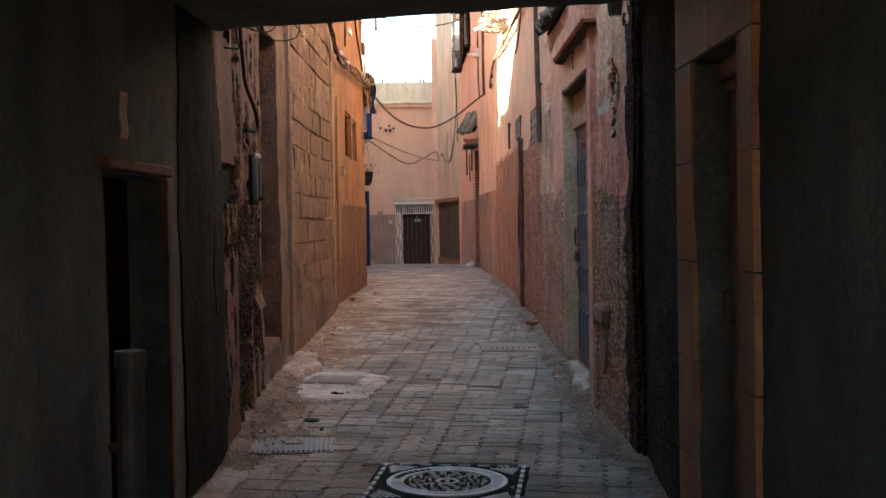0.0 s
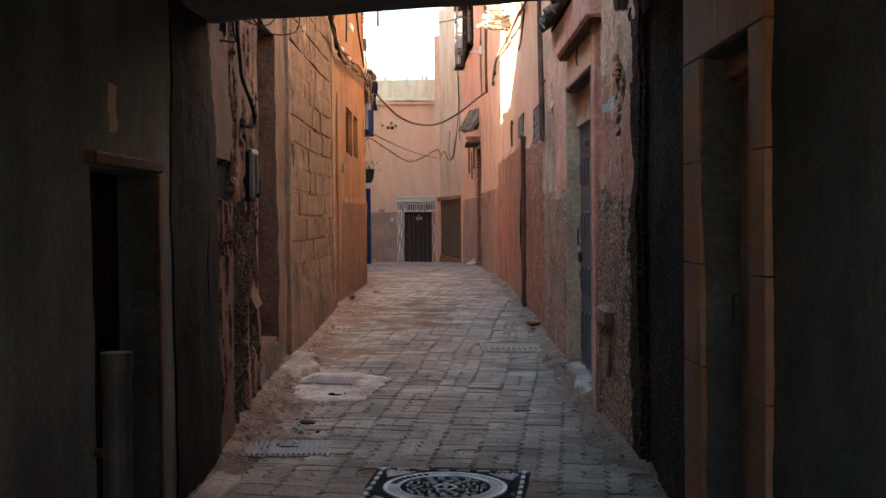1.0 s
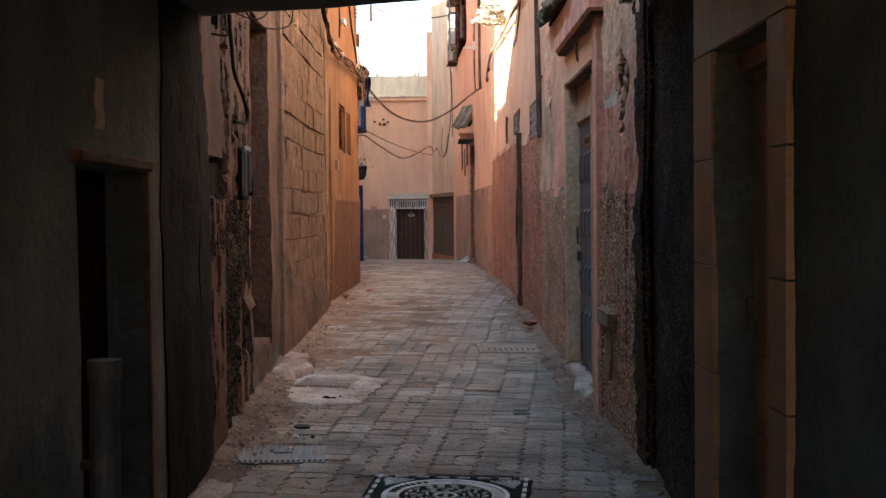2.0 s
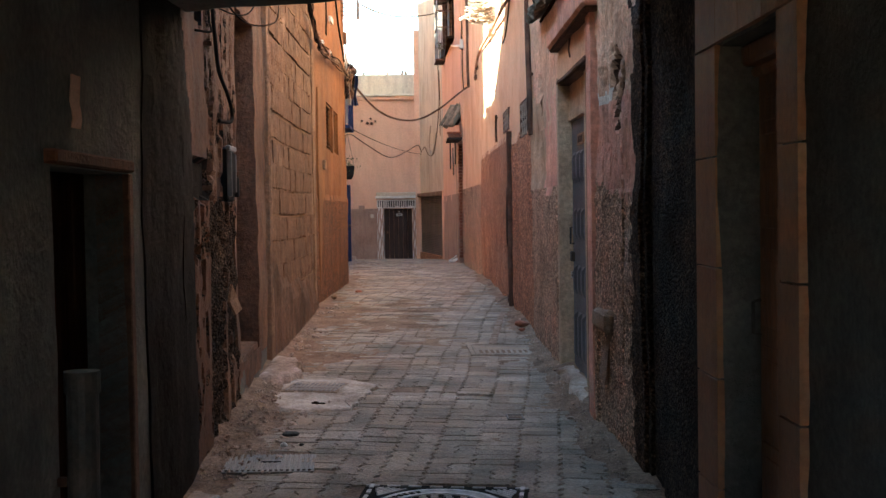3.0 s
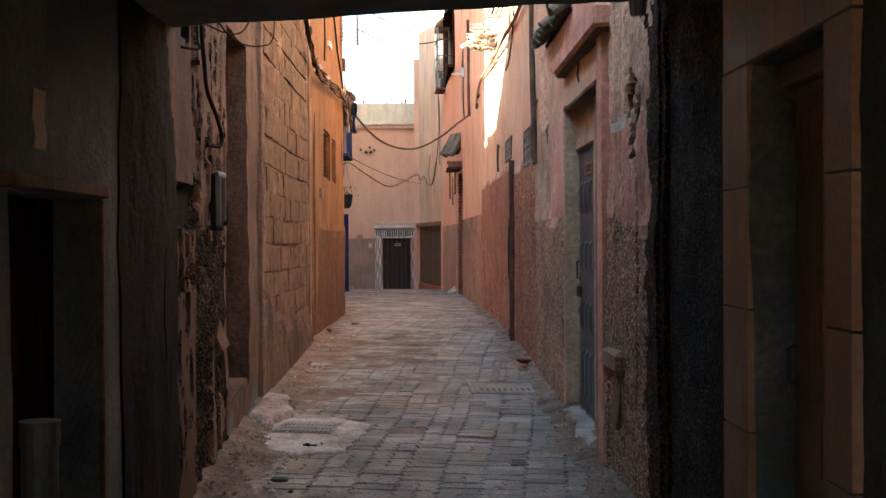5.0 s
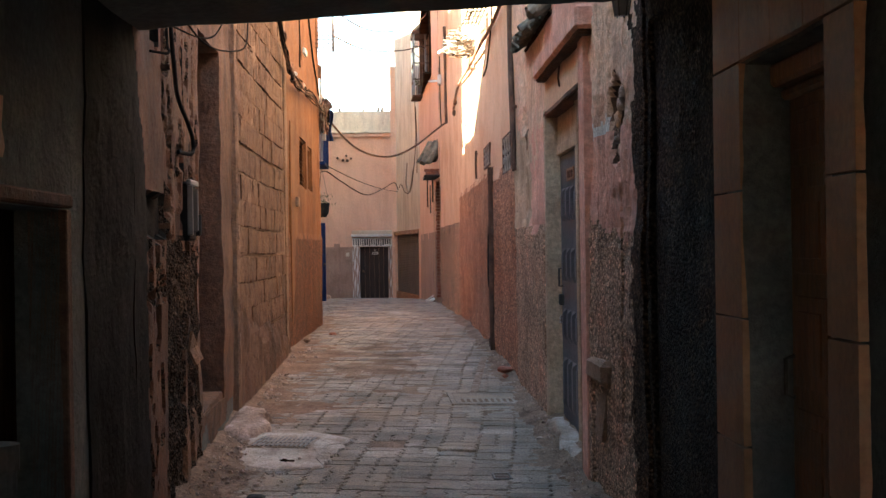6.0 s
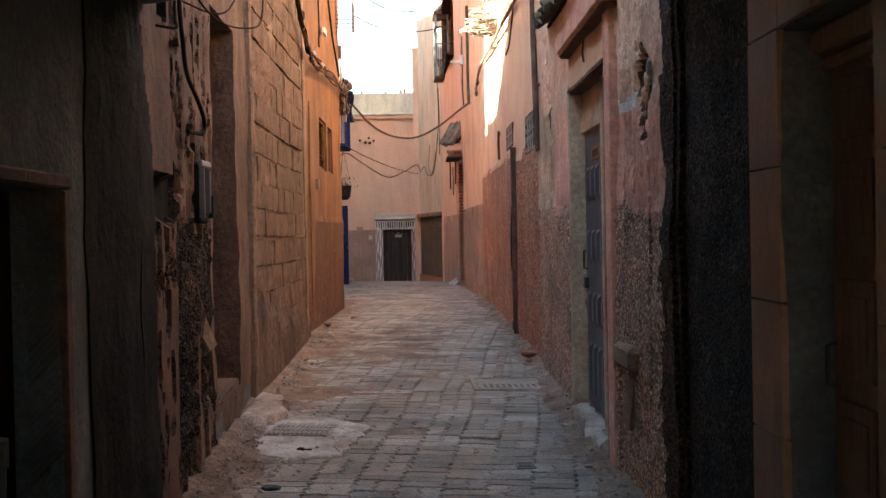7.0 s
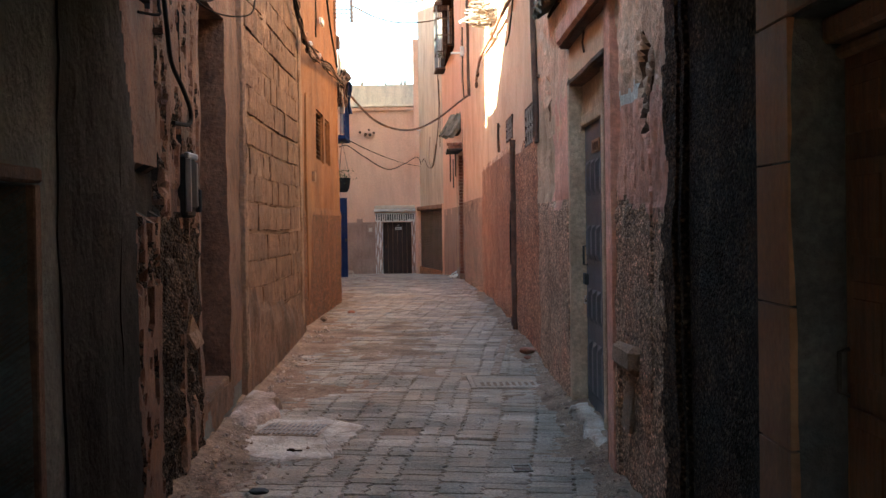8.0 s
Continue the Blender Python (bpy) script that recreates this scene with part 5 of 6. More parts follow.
part("frame_post", bm, M["far_pink"], sh)
part("frame_post", boxed(5.38, 5.52, -0.08, 0.03, -0.6, 1.95, 0.01), M["far_pink"], sh)
part("frame_head", boxed(0.1, 5.5, -0.08, 0.06, 1.85, 1.98, 0.015), M["mortar"], sh)
part("stall_riser", boxed(0.14, 5.38, -0.12, 0.0, -0.7, 0.02, 0.01), M["dado"], sh)
sh.matrix_basis = grey_pose(0, 0, 0)

ori = thing("oriel_grille", "rusty wooden oriel window cage with a small tiled hood", "window grille")
ori.matrix_basis = Matrix.Translation((0.70, 37.2, 0)) @ pose(0, 0, 0, 0, 0, 2)
for x in (-0.34, -0.02):
    for y in (-0.55, 0.5):
        part("post", boxed(x, x + 0.05, y, y + 0.05, 5.62, 7.35, 0.004), M["plastic_grey"], ori)
part("floor", boxed(-0.36, 0.06, -0.6, 0.6, 5.58, 5.63, 0.006), M["rust"], ori)
for z in (6.05, 6.5, 6.95):
    part("rail", boxed(-0.34, -0.31, -0.55, 0.55, z, z + 0.03), M["rust"], ori)
    part("rail", boxed(-0.34, 0.03, -0.55, -0.52, z, z + 0.03), M["rust"], ori)
for k in range(6):
    part("bar", boxed(-0.325 + 0.06 * k, -0.312 + 0.06 * k, -0.54, -0.527, 5.63, 7.3), M["rust"], ori)
part("flower_box", boxed(-0.22, 0.0, -0.50, 0.3, 5.68, 5.90, 0.01), M["dark_steel"], ori)
bm = bmesh.new()
for k in range(70):
    c = Vector((rnd.uniform(-0.3, 0.0), rnd.uniform(-0.56, 0.2), 5.98 + rnd.gauss(0, 0.09)))
    m = Matrix.Translation(c) @ Euler((rnd.uniform(0, 6), rnd.uniform(0, 6), rnd.uniform(0, 6))).to_matrix().to_4x4()
    bm.faces.new([bm.verts.new(m @ Vector(v)) for v in ((-0.05, 0, 0), (0, 0.015, 0), (0.05, 0, 0), (0, -0.015, 0))])
part("plant", bm, M["leaf"], ori)
part("header_board", boxed(-0.36, 0.06, -0.6, 0.6, 7.3, 7.4, 0.006), M["rust"], ori)
part("curtain", boxed(-0.29, -0.12, 0.40, 0.42, 5.95, 7.1, 0.004), M["white"], ori, "dusty pale curtain")
for k in range(6):
    o = new("roof_tile", TILE)
    o.parent = ori
    o.matrix_basis = Matrix.Translation((0.1, -0.5 + 0.2 * k, 7.72)) @ pose(0, 0, 0, 0, 42, 180) @ Matrix.Scale(1.6, 4)
wf = thing("window_6", "brown-framed window behind an oriel cage", "window", kind="structure")
part("pane", boxed(0.95, 0.98, 32.4, 37.7, 5.65, 7.55), M["plastic_grey"], wf)
part("frame_head", boxed(0.56, 0.82, 32.6, 37.65, 7.3, 7.5, 0.01), M["wood"], wf)
part("frame_side", boxed(0.72, 0.84, 32.6, 32.78, 5.7, 7.3, 0.01), M["wood"], wf)
part("frame_side", boxed(0.57, 0.72, 37.45, 37.6, 5.7, 7.3, 0.01), M["wood"], wf)
part("sill", boxed(0.60, 0.82, 32.6, 37.75, 5.66, 5.72, 0.01), M["wood"], wf)

for k in range(4):
    x = 0.62 + 0.085 * k
    part("lattice_bar", boxed(x, x + 0.018, 37.40, 37.42, 5.72, 7.3), M["rust"], wf)
for k in range(6):
    z = 5.85 + 0.25 * k
    part("lattice_bar", boxed(0.60, 0.93, 37.385, 37.40, z, z + 0.022), M["rust"], wf)
cable("slack_cable", "dusty brown slack cable looping on a grey wall", smooth_path([(0.42, 37.6, 5.6), (0.44, 38.0, 4.4), (0.30, 39.4, 3.2), (0.14, 40.6, 3.12), (0.02, 41.6, 3.42), (-0.05, 42.0, 3.34)], 6), 0.012, "rust")
cable("slack_cable", "pale slack cable looping on a grey wall", smooth_path([(0.2, 40.2, 4.0), (0.16, 40.3, 3.4), (0.22, 40.1, 3.1), (0.3, 39.6, 3.3), (0.36, 39.0, 3.7)], 6), 0.018, "pale_cable")
cable("slack_cable", "dark cable down the corner of a grey house", smooth_path([(0.46, 38.4, 5.5), (0.48, 38.4, 4.4), (0.47, 38.5, 3.6)], 4), 0.010, "rust")
cable("street_cable", "thick black cable sagging across the alley", smooth_path([(-1.2, 21.3, 3.6), (-1.1, 22.0, 3.42), (-0.80, 22.8, 3.14), (-0.46, 23.3, 3.02), (-0.1, 24.1, 3.08), (0.3, 25.2, 3.36), (0.66, 26.4, 3.72), (0.92, 27.0, 3.95)], 5), 0.018, "rust")
cable("street_cable", "dusty brown cable sagging between two houses", smooth_path([(-1.75, 28.6, 3.05), (-1.66, 30, 3.16), (-1.47, 33, 3.09), (-0.93, 34.5, 2.82), (-0.53, 38, 3.12), (-0.2, 40, 3.4), (-0.08, 42.5, 3.3)], 6), 0.014, "rust")
cable("street_cable", "thin wire between two houses", sag((-1.75, 28.6, 3.3), (-0.1, 42.8, 3.25), 0.12), 0.008)
cable("street_cable", "black cable high across the alley", smooth_path([(-1.02, 20.8, 4.66), (-0.8, 24, 5.0), (-0.47, 28, 5.52), (0.1, 32, 6.15), (0.55, 35, 6.7), (0.7, 36.6, 6.9)], 5), 0.013, "rust")
cable("street_cable", "black cable high across the alley", smooth_path([(-1.1, 19.8, 4.95), (-0.6, 24, 5.3), (0.0, 28, 5.95), (0.55, 32, 6.9), (0.75, 34, 7.5)], 5), 0.013, "rust")
round_pipe("wall_conduit", "grey conduit on a salmon wall", [(0.90, 27.3, 5.9), (0.905, 27.25, 5.0), (0.90, 27.1, 4.3), (0.905, 27.0, 3.92)], 0.03, M["rust"], [(0.91, 27.2, 4.8)])
cable("wall_cable", "dark cable drooping on a salmon wall", smooth_path([(0.86, 29.3, 5.6), (0.85, 29.0, 5.0), (0.85, 28.9, 4.4), (0.86, 28.7, 4.05)], 5), 0.011)
jb = thing("junction_box", "small white junction box on a salmon wall", "junction box")
part("case", boxed(0.80, 0.88, 28.9, 29.15, 4.95, 5.15, 0.01), M["white"], jb)
part("arm", boxed(0.60, 0.86, 28.98, 29.02, 5.0, 5.04, 0.004), M["white"], jb)
bm = bmesh.new()
box(bm, -0.05, 0.05, 0.0, 0.35, -0.02, 0.02, 0.004, pose(-0.1, 41.8, 4.35, 0, 0, 8) @ pose(0, 0, 0))
tagged(part("wall_hook", bm, M["white"]), "short pale bracket on a grey wall", "bracket")

# ---- straw nest of canes, slanting cables on the sunny wall ----
ns = thing("cane_bundle", "sunlit loose bundle of canes and straw on a wall bracket", "cane bundle")
rnd = random.Random(21)
for k in range(40):
    z = 4.30 + 0.36 * rnd.random()
    x0, x1 = 0.70 + rnd.uniform(-0.08, 0.1), 1.02
    y = 20.3 + rnd.uniform(-1.3, 0.8)
    z -= 0.11 * (20.6 - y)
    part("cane", tube([(x0, y + rnd.uniform(-0.25, 0.25), z + rnd.uniform(-0.04, 0.04)), ((x0 + x1) / 2, y, z - 0.02), (x1, y + rnd.uniform(-0.2, 0.2), z + rnd.uniform(-0.02, 0.06))], 0.007 + 0.005 * rnd.random(), 5), M["reed"], ns)
for k in range(26):
    z = 4.26 + 0.36 * rnd.random()
    x = 0.68 + 0.3 * rnd.random()
    part("straw", tube([(x, 19.0, z - 0.16 + rnd.uniform(-0.05, 0.05)), (x + rnd.uniform(-0.06, 0.06), 20.2, z), (x, 21.1, z + 0.08 + rnd.uniform(-0.05, 0.05))], 0.007, 4), M["reed"], ns)
part("pole", tube([(0.55, 20.3, 4.32), (1.0, 20.9, 4.62)], 0.022, 7), M["white"], ns, "pale wooden pole")
part("bracket", boxed(0.70, 1.02, 20.5, 20.56, 4.30, 4.35, 0.004), M["rust"], ns)
rk = thing("cane_rack", "sunlit rack of bare wooden sticks fixed to a peach wall", "rack")
for k in range(6):
    x = 0.79 + 0.042 * k
    part("stick", tube([(x, 16.5 + rnd.uniform(-0.1, 0.1), 4.30 + rnd.uniform(-0.02, 0.02)), (x + rnd.uniform(-0.02, 0.02), 17.4, 4.33), (x, 18.2 + rnd.uniform(-0.1, 0.1), 4.36 + rnd.uniform(-0.02, 0.02))], 0.010, 5), M["reed"], rk)
for k in range(5):
    y = 16.6 + 0.38 * k
    part("crossbar", tube([(0.75 + rnd.uniform(0, 0.04), y, 4.285 + 0.02 * k), (1.02, y + rnd.uniform(-0.1, 0.1), 4.30 + 0.02 * k)], 0.012, 5), M["reed"], rk)
cable("wall_cable", "old rusty pipe slanting down a sunlit wall", smooth_path([(1.01, 12.9, 4.0), (0.995, 14.4, 3.93), (0.985, 15.6, 3.9), (0.975, 17.5, 3.97), (0.97, 19.9, 4.04), (0.955, 22.4, 4.13), (0.95, 23.6, 4.1), (0.93, 24.2, 3.9)], 5), 0.022, "light_rust")
cable("wall_cable", "thin dark wire drooping on a peach wall", smooth_path([(1.0, 15.6, 4.3), (1.0, 15.9, 3.9), (1.0, 16.6, 3.6), (1.0, 17.2, 3.55)], 5), 0.009)
for k in range(2):
    rock("cable_lump", "lump of taped cable on the wall corner", "cable bundle", 0.95 - 0.01 * k, 24.0 + 0.3 * k, 4.0 - 0.16 * k, 0.03, 0.06, 0.06, M["rust"], 60 + k, 0, 0.5)

# dark slit door by the brick edge
dd = thing("door_6", "narrow dark doorway with a grey pipe beside it", "door", kind="structure")
part("leaf", boxed(1.25, 1.30, 30.7, 31.9, -0.2, 3.0, 0.005), M["wood"], dd)
round_pipe("wall_pipe", "grey pipe beside a narrow doorway", [(0.80, 32.4, 0.2), (0.80, 32.4, 1.8), (0.79, 32.4, 3.1)], 0.03, M["cement"])
round_pipe("wall_pipe", "dark short pipe on a salmon wall", [(0.74, 33.6, 2.3), (0.74, 33.6, 3.0)], 0.03, M["dark_steel"])


# ---- covers and drains in the paving ----
def manhole():
    m = thing("manhole_cover", "square cast-iron manhole frame with a patterned round cover", "manhole cover")
    cx, cy = 0.0, 6.80
    zc = gz(cx, cy)
    m.matrix_basis = Matrix.Translation((cx, cy, zc)) @ pose(0, 0, 0, math.degrees(math.atan(0.0335)), math.degrees(math.atan(0.0131)), -6.5)
    part("frame", boxed(-0.425, 0.425, -0.425, 0.425, -0.1, 0.0, 0.006), M["iron"], m)
    for s in (-1, 1):
        for k in range(8):
            a = -0.385 + 0.11 * k
            part("frame_bar", boxed(s * 0.388 - 0.011, s * 0.388 + 0.011, a - 0.034, a + 0.034, 0.0, 0.006, 0.002), M["worn_iron"], m)
            part("frame_bar", boxed(a - 0.034, a + 0.034, s * 0.392 - 0.007, s * 0.392 + 0.007, 0.0, 0.006, 0.002), M["worn_iron"], m)
    for sx in (-1, 1):
        for sy in (-1, 1):
            for r, ln in ((0.375, 0.19), (0.40, 0.15), (0.425, 0.12), (0.45, 0.09), (0.475, 0.05)):
                bm = boxed(-ln / 2, ln / 2, -0.006, 0.006, 0.0, 0.006, 0.002)
                bmesh.ops.transform(bm, matrix=pose(sx * r * 0.72, sy * r * 0.72, 0, 0, 0, -45 * sx * sy), verts=bm.verts)
                part("corner_rib", bm, M["worn_iron"], m)

    def ring(r0, r1, z0, z1, seg=56):
        bm = bmesh.new()
        lv = []
        for r, z in ((r0, z0), (r0, z1 - 0.002), (r0 + 0.003, z1), (r1 - 0.003, z1), (r1, z1 - 0.002), (r1, z0)):
            lv.append([bm.verts.new((r * math.cos(2 * math.pi * k / seg), r * math.sin(2 * math.pi * k / seg), z)) for k in range(seg)])
        for a, b in zip(lv, lv[1:]):
            for k in range(seg):
                bm.faces.new((a[k], a[(k + 1) % seg], b[(k + 1) % seg], b[k]))
        bmesh.ops.recalc_face_normals(bm, faces=bm.faces)
        return bm

    part("ring", ring(0.298, 0.322, -0.02, 0.012), M["worn_iron"], m, "bright worn ring")
    part("band", ring(0.246, 0.298, -0.02, 0.009), M["mid_iron"], m, "dull lettered band")
    part("inner_ring", ring(0.234, 0.246, -0.02, 0.012), M["worn_iron"], m)
    bm = bmesh.new()
    bmesh.ops.create_cone(bm, cap_ends=True, segments=48, radius1=0.24, radius2=0.24, depth=0.02)
    bmesh.ops.translate(bm, vec=(0, 0, -0.006), verts=bm.verts)
    disc = part("cover_disc", bm, M["iron"], m)
    part("hexagon", ring(0.052, 0.068, 0.0, 0.012, 6), M["worn_iron"], m)
    part("boss", ring(0.002, 0.012, 0.0, 0.012, 10), M["worn_iron"], m)
    rnd = random.Random(5)
    for r, n in ((0.095, 9), (0.13, 12), (0.165, 15), (0.20, 18)):
        for k in range(n):
            a = 2 * math.pi * (k + 0.3 * (n % 2)) / n + rnd.uniform(-0.08, 0.08)
            bm = boxed(-0.019, 0.019, -0.0055, 0.0055, 0.0, 0.012, 0.002)
            bmesh.ops.transform(bm, matrix=pose(r * math.cos(a), r * math.sin(a), 0, 0, 0, math.degrees(a) + rnd.choice((90, 45, 90, 120))), verts=bm.verts)
            part("stud", bm, M["worn_iron"], disc)
    for k in range(8):
        a = math.radians(118 + 7.5 * k)
        bm = boxed(-0.009, 0.009, -0.016, 0.016, 0.008, 0.0125, 0.001)
        bmesh.ops.transform(bm, matrix=pose(0.278 * math.cos(a), 0.278 * math.sin(a), 0, 0, 0, math.degrees(a) - 90), verts=bm.verts)
        part("letter_bar", bm, M["iron"], m)
    return m


manhole()


def plan_pose(x, y, rz, dz=0.0):
    return Matrix.Translation((x, y, gz(x, y) + dz)) @ pose(0, 0, 0, math.degrees(math.atan(0.0335)), math.degrees(math.atan(0.0131)), rz)


gr = thing("drain_cover", "dusty ribbed iron drain cover in the paving", "drain cover")
gr.matrix_basis = plan_pose(-0.93, 7.75, 3.0, 0.002)
part("frame", boxed(-0.25, 0.25, -0.21, 0.21, -0.06, 0.0, 0.004), M["grate"], gr)
for k in range(16):
    x = -0.225 + 0.03 * k
    bm = boxed(x - 0.008, x + 0.008, -0.19, 0.19, 0.0, 0.008, 0.002)
    part("rib", bm, M["grate"], gr)
part("slot", boxed(-0.05, 0.06, -0.012, 0.012, 0.006, 0.0095, 0.0), M["iron"], gr)
dr = thing("drain_slot", "small steel-rimmed drain slot between pavers", "drain cover")
dr.matrix_basis = plan_pose(0.525, 9.0, 2.0, 0.004)
part("hole", boxed(-0.045, 0.045, -0.065, 0.065, -0.06, 0.001), M["rust"], dr)
for a in ((-0.055, 0.055, -0.08, -0.065), (-0.055, 0.055, 0.065, 0.08), (-0.055, -0.045, -0.065, 0.065), (0.045, 0.055, -0.065, 0.065)):
    part("rim", boxed(*a, -0.03, 0.01, 0.001), M["grate"], dr)

bx = thing("sunken_cover", "sunken cement inspection cover with a broken rim", "drain cover")
bx.matrix_basis = plan_pose(0.64, 12.15, 2.0, 0.0)
part("slab", boxed(-0.27, 0.27, -0.30, 0.28, -0.05, 0.008, 0.008), M["paver"], bx)
for a in ((-0.31, -0.27, -0.34, 0.32), (0.27, 0.31, -0.34, 0.32), (-0.31, 0.31, 0.28, 0.32)):
    part("rim", boxed(*a, -0.05, 0.012, 0.004), M["paver"], bx)
for k in range(9):
    part("vent_slot", boxed(-0.22 + 0.05 * k, -0.195 + 0.05 * k, -0.22, -0.06, 0.004, 0.0105), M["dust"], bx)

stone_slab("cement_patch", [(-1.22, 9.75), (-1.12, 9.4), (-0.9, 9.22), (-0.76, 9.24), (-0.58, 9.30), (-0.55, 9.46), (-0.525, 9.50), (-0.535, 9.66), (-0.49, 9.70), (-0.50, 9.86), (-0.455, 9.90), (-0.465, 10.06), (-0.42, 10.12), (-0.43, 10.29), (-0.6, 10.45), (-0.85, 10.66), (-1.24, 10.7)], 0.014, 0.05, M["new_cement"],
           "dusty pale cement patch spread round a drain grate", "cement patch", 9)
gg = thing("drain_grate", "dusty iron grate set in a cement patch", "drain cover")
gg.matrix_basis = plan_pose(-0.87, 10.08, -10.0, 0.027)
part("frame", boxed(-0.21, 0.21, -0.19, 0.19, -0.03, 0.0, 0.004), M["dusty_cement"], gg)
for k in range(12):
    for j in range(3):
        part("bar", boxed(-0.185 + 0.032 * k, -0.167 + 0.032 * k, -0.17 + 0.115 * j, -0.07 + 0.115 * j, 0.0, 0.006, 0.002), M["grate"], gg)

# litter and stones
rock("stone", "dark flat stone on the paving", "stone", -0.89, 8.5, gz(-0.89, 8.5), 0.055, 0.05, 0.02, M["black_stone"], 11, 20)
rock("stone", "small whitish stone on the paving", "stone", -0.90, 8.2, gz(-0.9, 8.2), 0.022, 0.02, 0.018, M["white"], 12)
rock("stone", "small dark stone on the paving", "stone", -0.80, 8.22, gz(-0.8, 8.22), 0.015, 0.015, 0.01, M["black_stone"], 13)
rock("half_brick", "broken half brick lying in the dust", "brick", 0.93, 13.7, gz(0.93, 13.7) + 0.045, 0.075, 0.055, 0.035, M["brick"], 14, 15)
rock("half_brick", "broken reddish brick lying in the dust", "brick", 0.9, 13.3, gz(0.9, 13.3) + 0.04, 0.035, 0.03, 0.015, M["brick"], 15, 40)
rock("stone", "pale stone at the foot of an orange wall", "stone", -1.2, 16.9, gz(-1.2, 16.9) + 0.05, 0.04, 0.09, 0.035, M["mortar"], 16, 10)
rock("stone", "reddish stone on the dusty ground", "stone", -0.98, 18.6, gz(-0.98, 18.6), 0.05, 0.05, 0.03, M["brick"], 17)
for k in range(26):
    rr = random.Random(100 + k)
    side = -1 if k % 3 else 1
    y = rr.uniform(7.6, 17)
    x = -1.2 + rr.uniform(0, 0.35) if side < 0 else 1.0 - rr.uniform(0, 0.25)
    s = rr.uniform(0.012, 0.03)
    ob = rock("pebble", "small stone in the dust by the wall foot", "stone", x, y, ground_height(x, y), s, s * 1.2, s * 0.7, M["rubble"], 200 + k)
    tagged(ob, group="pebbles along the wall feet")
gs = thing("gutter_strip", "narrow strip of pale cement kerb pieces in the paving", "kerb")
for k in range(12):
    y = 12.62 + 0.225 * k
    x = 0.565 + 0.0985 * (y - 12.54)
    bm = boxed(-0.035, 0.035, -0.106, 0.106, -0.03, 0.008, 0.004)
    bmesh.ops.transform(bm, matrix=plan_pose(x, y, -5.6, 0.004 + 0.003 * math.sin(k * 2.3)), verts=bm.verts)
    part("kerb_piece", bm, M["dusty_cement"], gs)


def clods(name, label, n, seed, spot):
    """Loose crumbs of earth and mortar strewn where spot() drops them, one mesh."""
    rnd = random.Random(seed)
    verts, faces = [], []
    for _ in range(n):
        x, y, s = spot(rnd)
        b = len(verts)
        m = Matrix.Translation((x, y, ground_height(x, y) + 0.25 * s)) @ Euler([rnd.uniform(0, 6.3) for _ in range(3)]).to_matrix().to_4x4()
        for v in ((1, 0, 0), (-1, 0, 0), (0, 1, 0), (0, -1, 0), (0, 0, 1), (0, 0, -1)):
            verts.append(tuple(m @ (Vector(v) * s * rnd.uniform(0.55, 1.15))))
        for f in ((0, 2, 4), (2, 1, 4), (1, 3, 4), (3, 0, 4), (2, 0, 5), (1, 2, 5), (3, 1, 5), (0, 3, 5)):
            faces.append(tuple(b + i for i in f))
    me = bpy.data.meshes.new(name)
    me.from_pydata(verts, [], faces)
    me.materials.append(M["rubble"])
    return tagged(new(name, me), label, "rubble", "", "stuff")


def spot_left(rnd):
    y = 7.4 + 8.6 * rnd.random() ** 1.5
    return -1.27 + abs(rnd.gauss(0, 0.2 if y < 10 else 0.1)), y, 0.006 + 0.02 * rnd.random() ** 4


def spot_right(rnd):
    y = 7.3 + 9.5 * rnd.random() ** 1.3
    return 1.02 - abs(rnd.gauss(0, 0.08)), y, 0.005 + 0.016 * rnd.random() ** 4


def spot_path(rnd):
    return rnd.uniform(-1.0, 0.9), 7.2 + 12 * rnd.random() ** 1.2, 0.004 + 0.009 * rnd.random() ** 5


clods("bank_rubble", "loose earth crumbs and broken mortar along the wall foot", 900, 41, spot_left)
clods("bank_rubble", "loose earth crumbs and broken mortar below the dado", 420, 42, spot_right)
clods("paving_grit", "fine grit strewn over the paving", 260, 43, spot_path)
tw = thing("twig", "small dry twig on a cement patch", "twig")
part("stem", tube([(-0.84, 9.42, gz(-0.84, 9.42) + 0.03), (-0.80, 9.38, gz(-0.8, 9.4) + 0.034), (-0.75, 9.40, gz(-0.75, 9.4) + 0.03)], 0.006, 5), M["wood"], tw)
part("leaf", tube([(-0.80, 9.39, gz(-0.8, 9.4) + 0.034), (-0.82, 9.36, gz(-0.8, 9.4) + 0.05)], [0.012, 0.003], 5), M["wood"], tw)
pb = thing("plastic_scrap", "crumpled white plastic and twigs by the wall foot", "litter")
for k in range(5):
    rr = random.Random(300 + k)
    part("stick", tube([(0.66 + rr.uniform(-0.1, 0.05), 32.6 + rr.uniform(-0.6, 0.4), gz(0.7, 32.8) + 0.03), (0.84 + rr.uniform(-0.05, 0.05), 33.2, gz(0.8, 33) + 0.06 + rr.uniform(0, 0.12))], 0.018, 5), M["white"], pb)


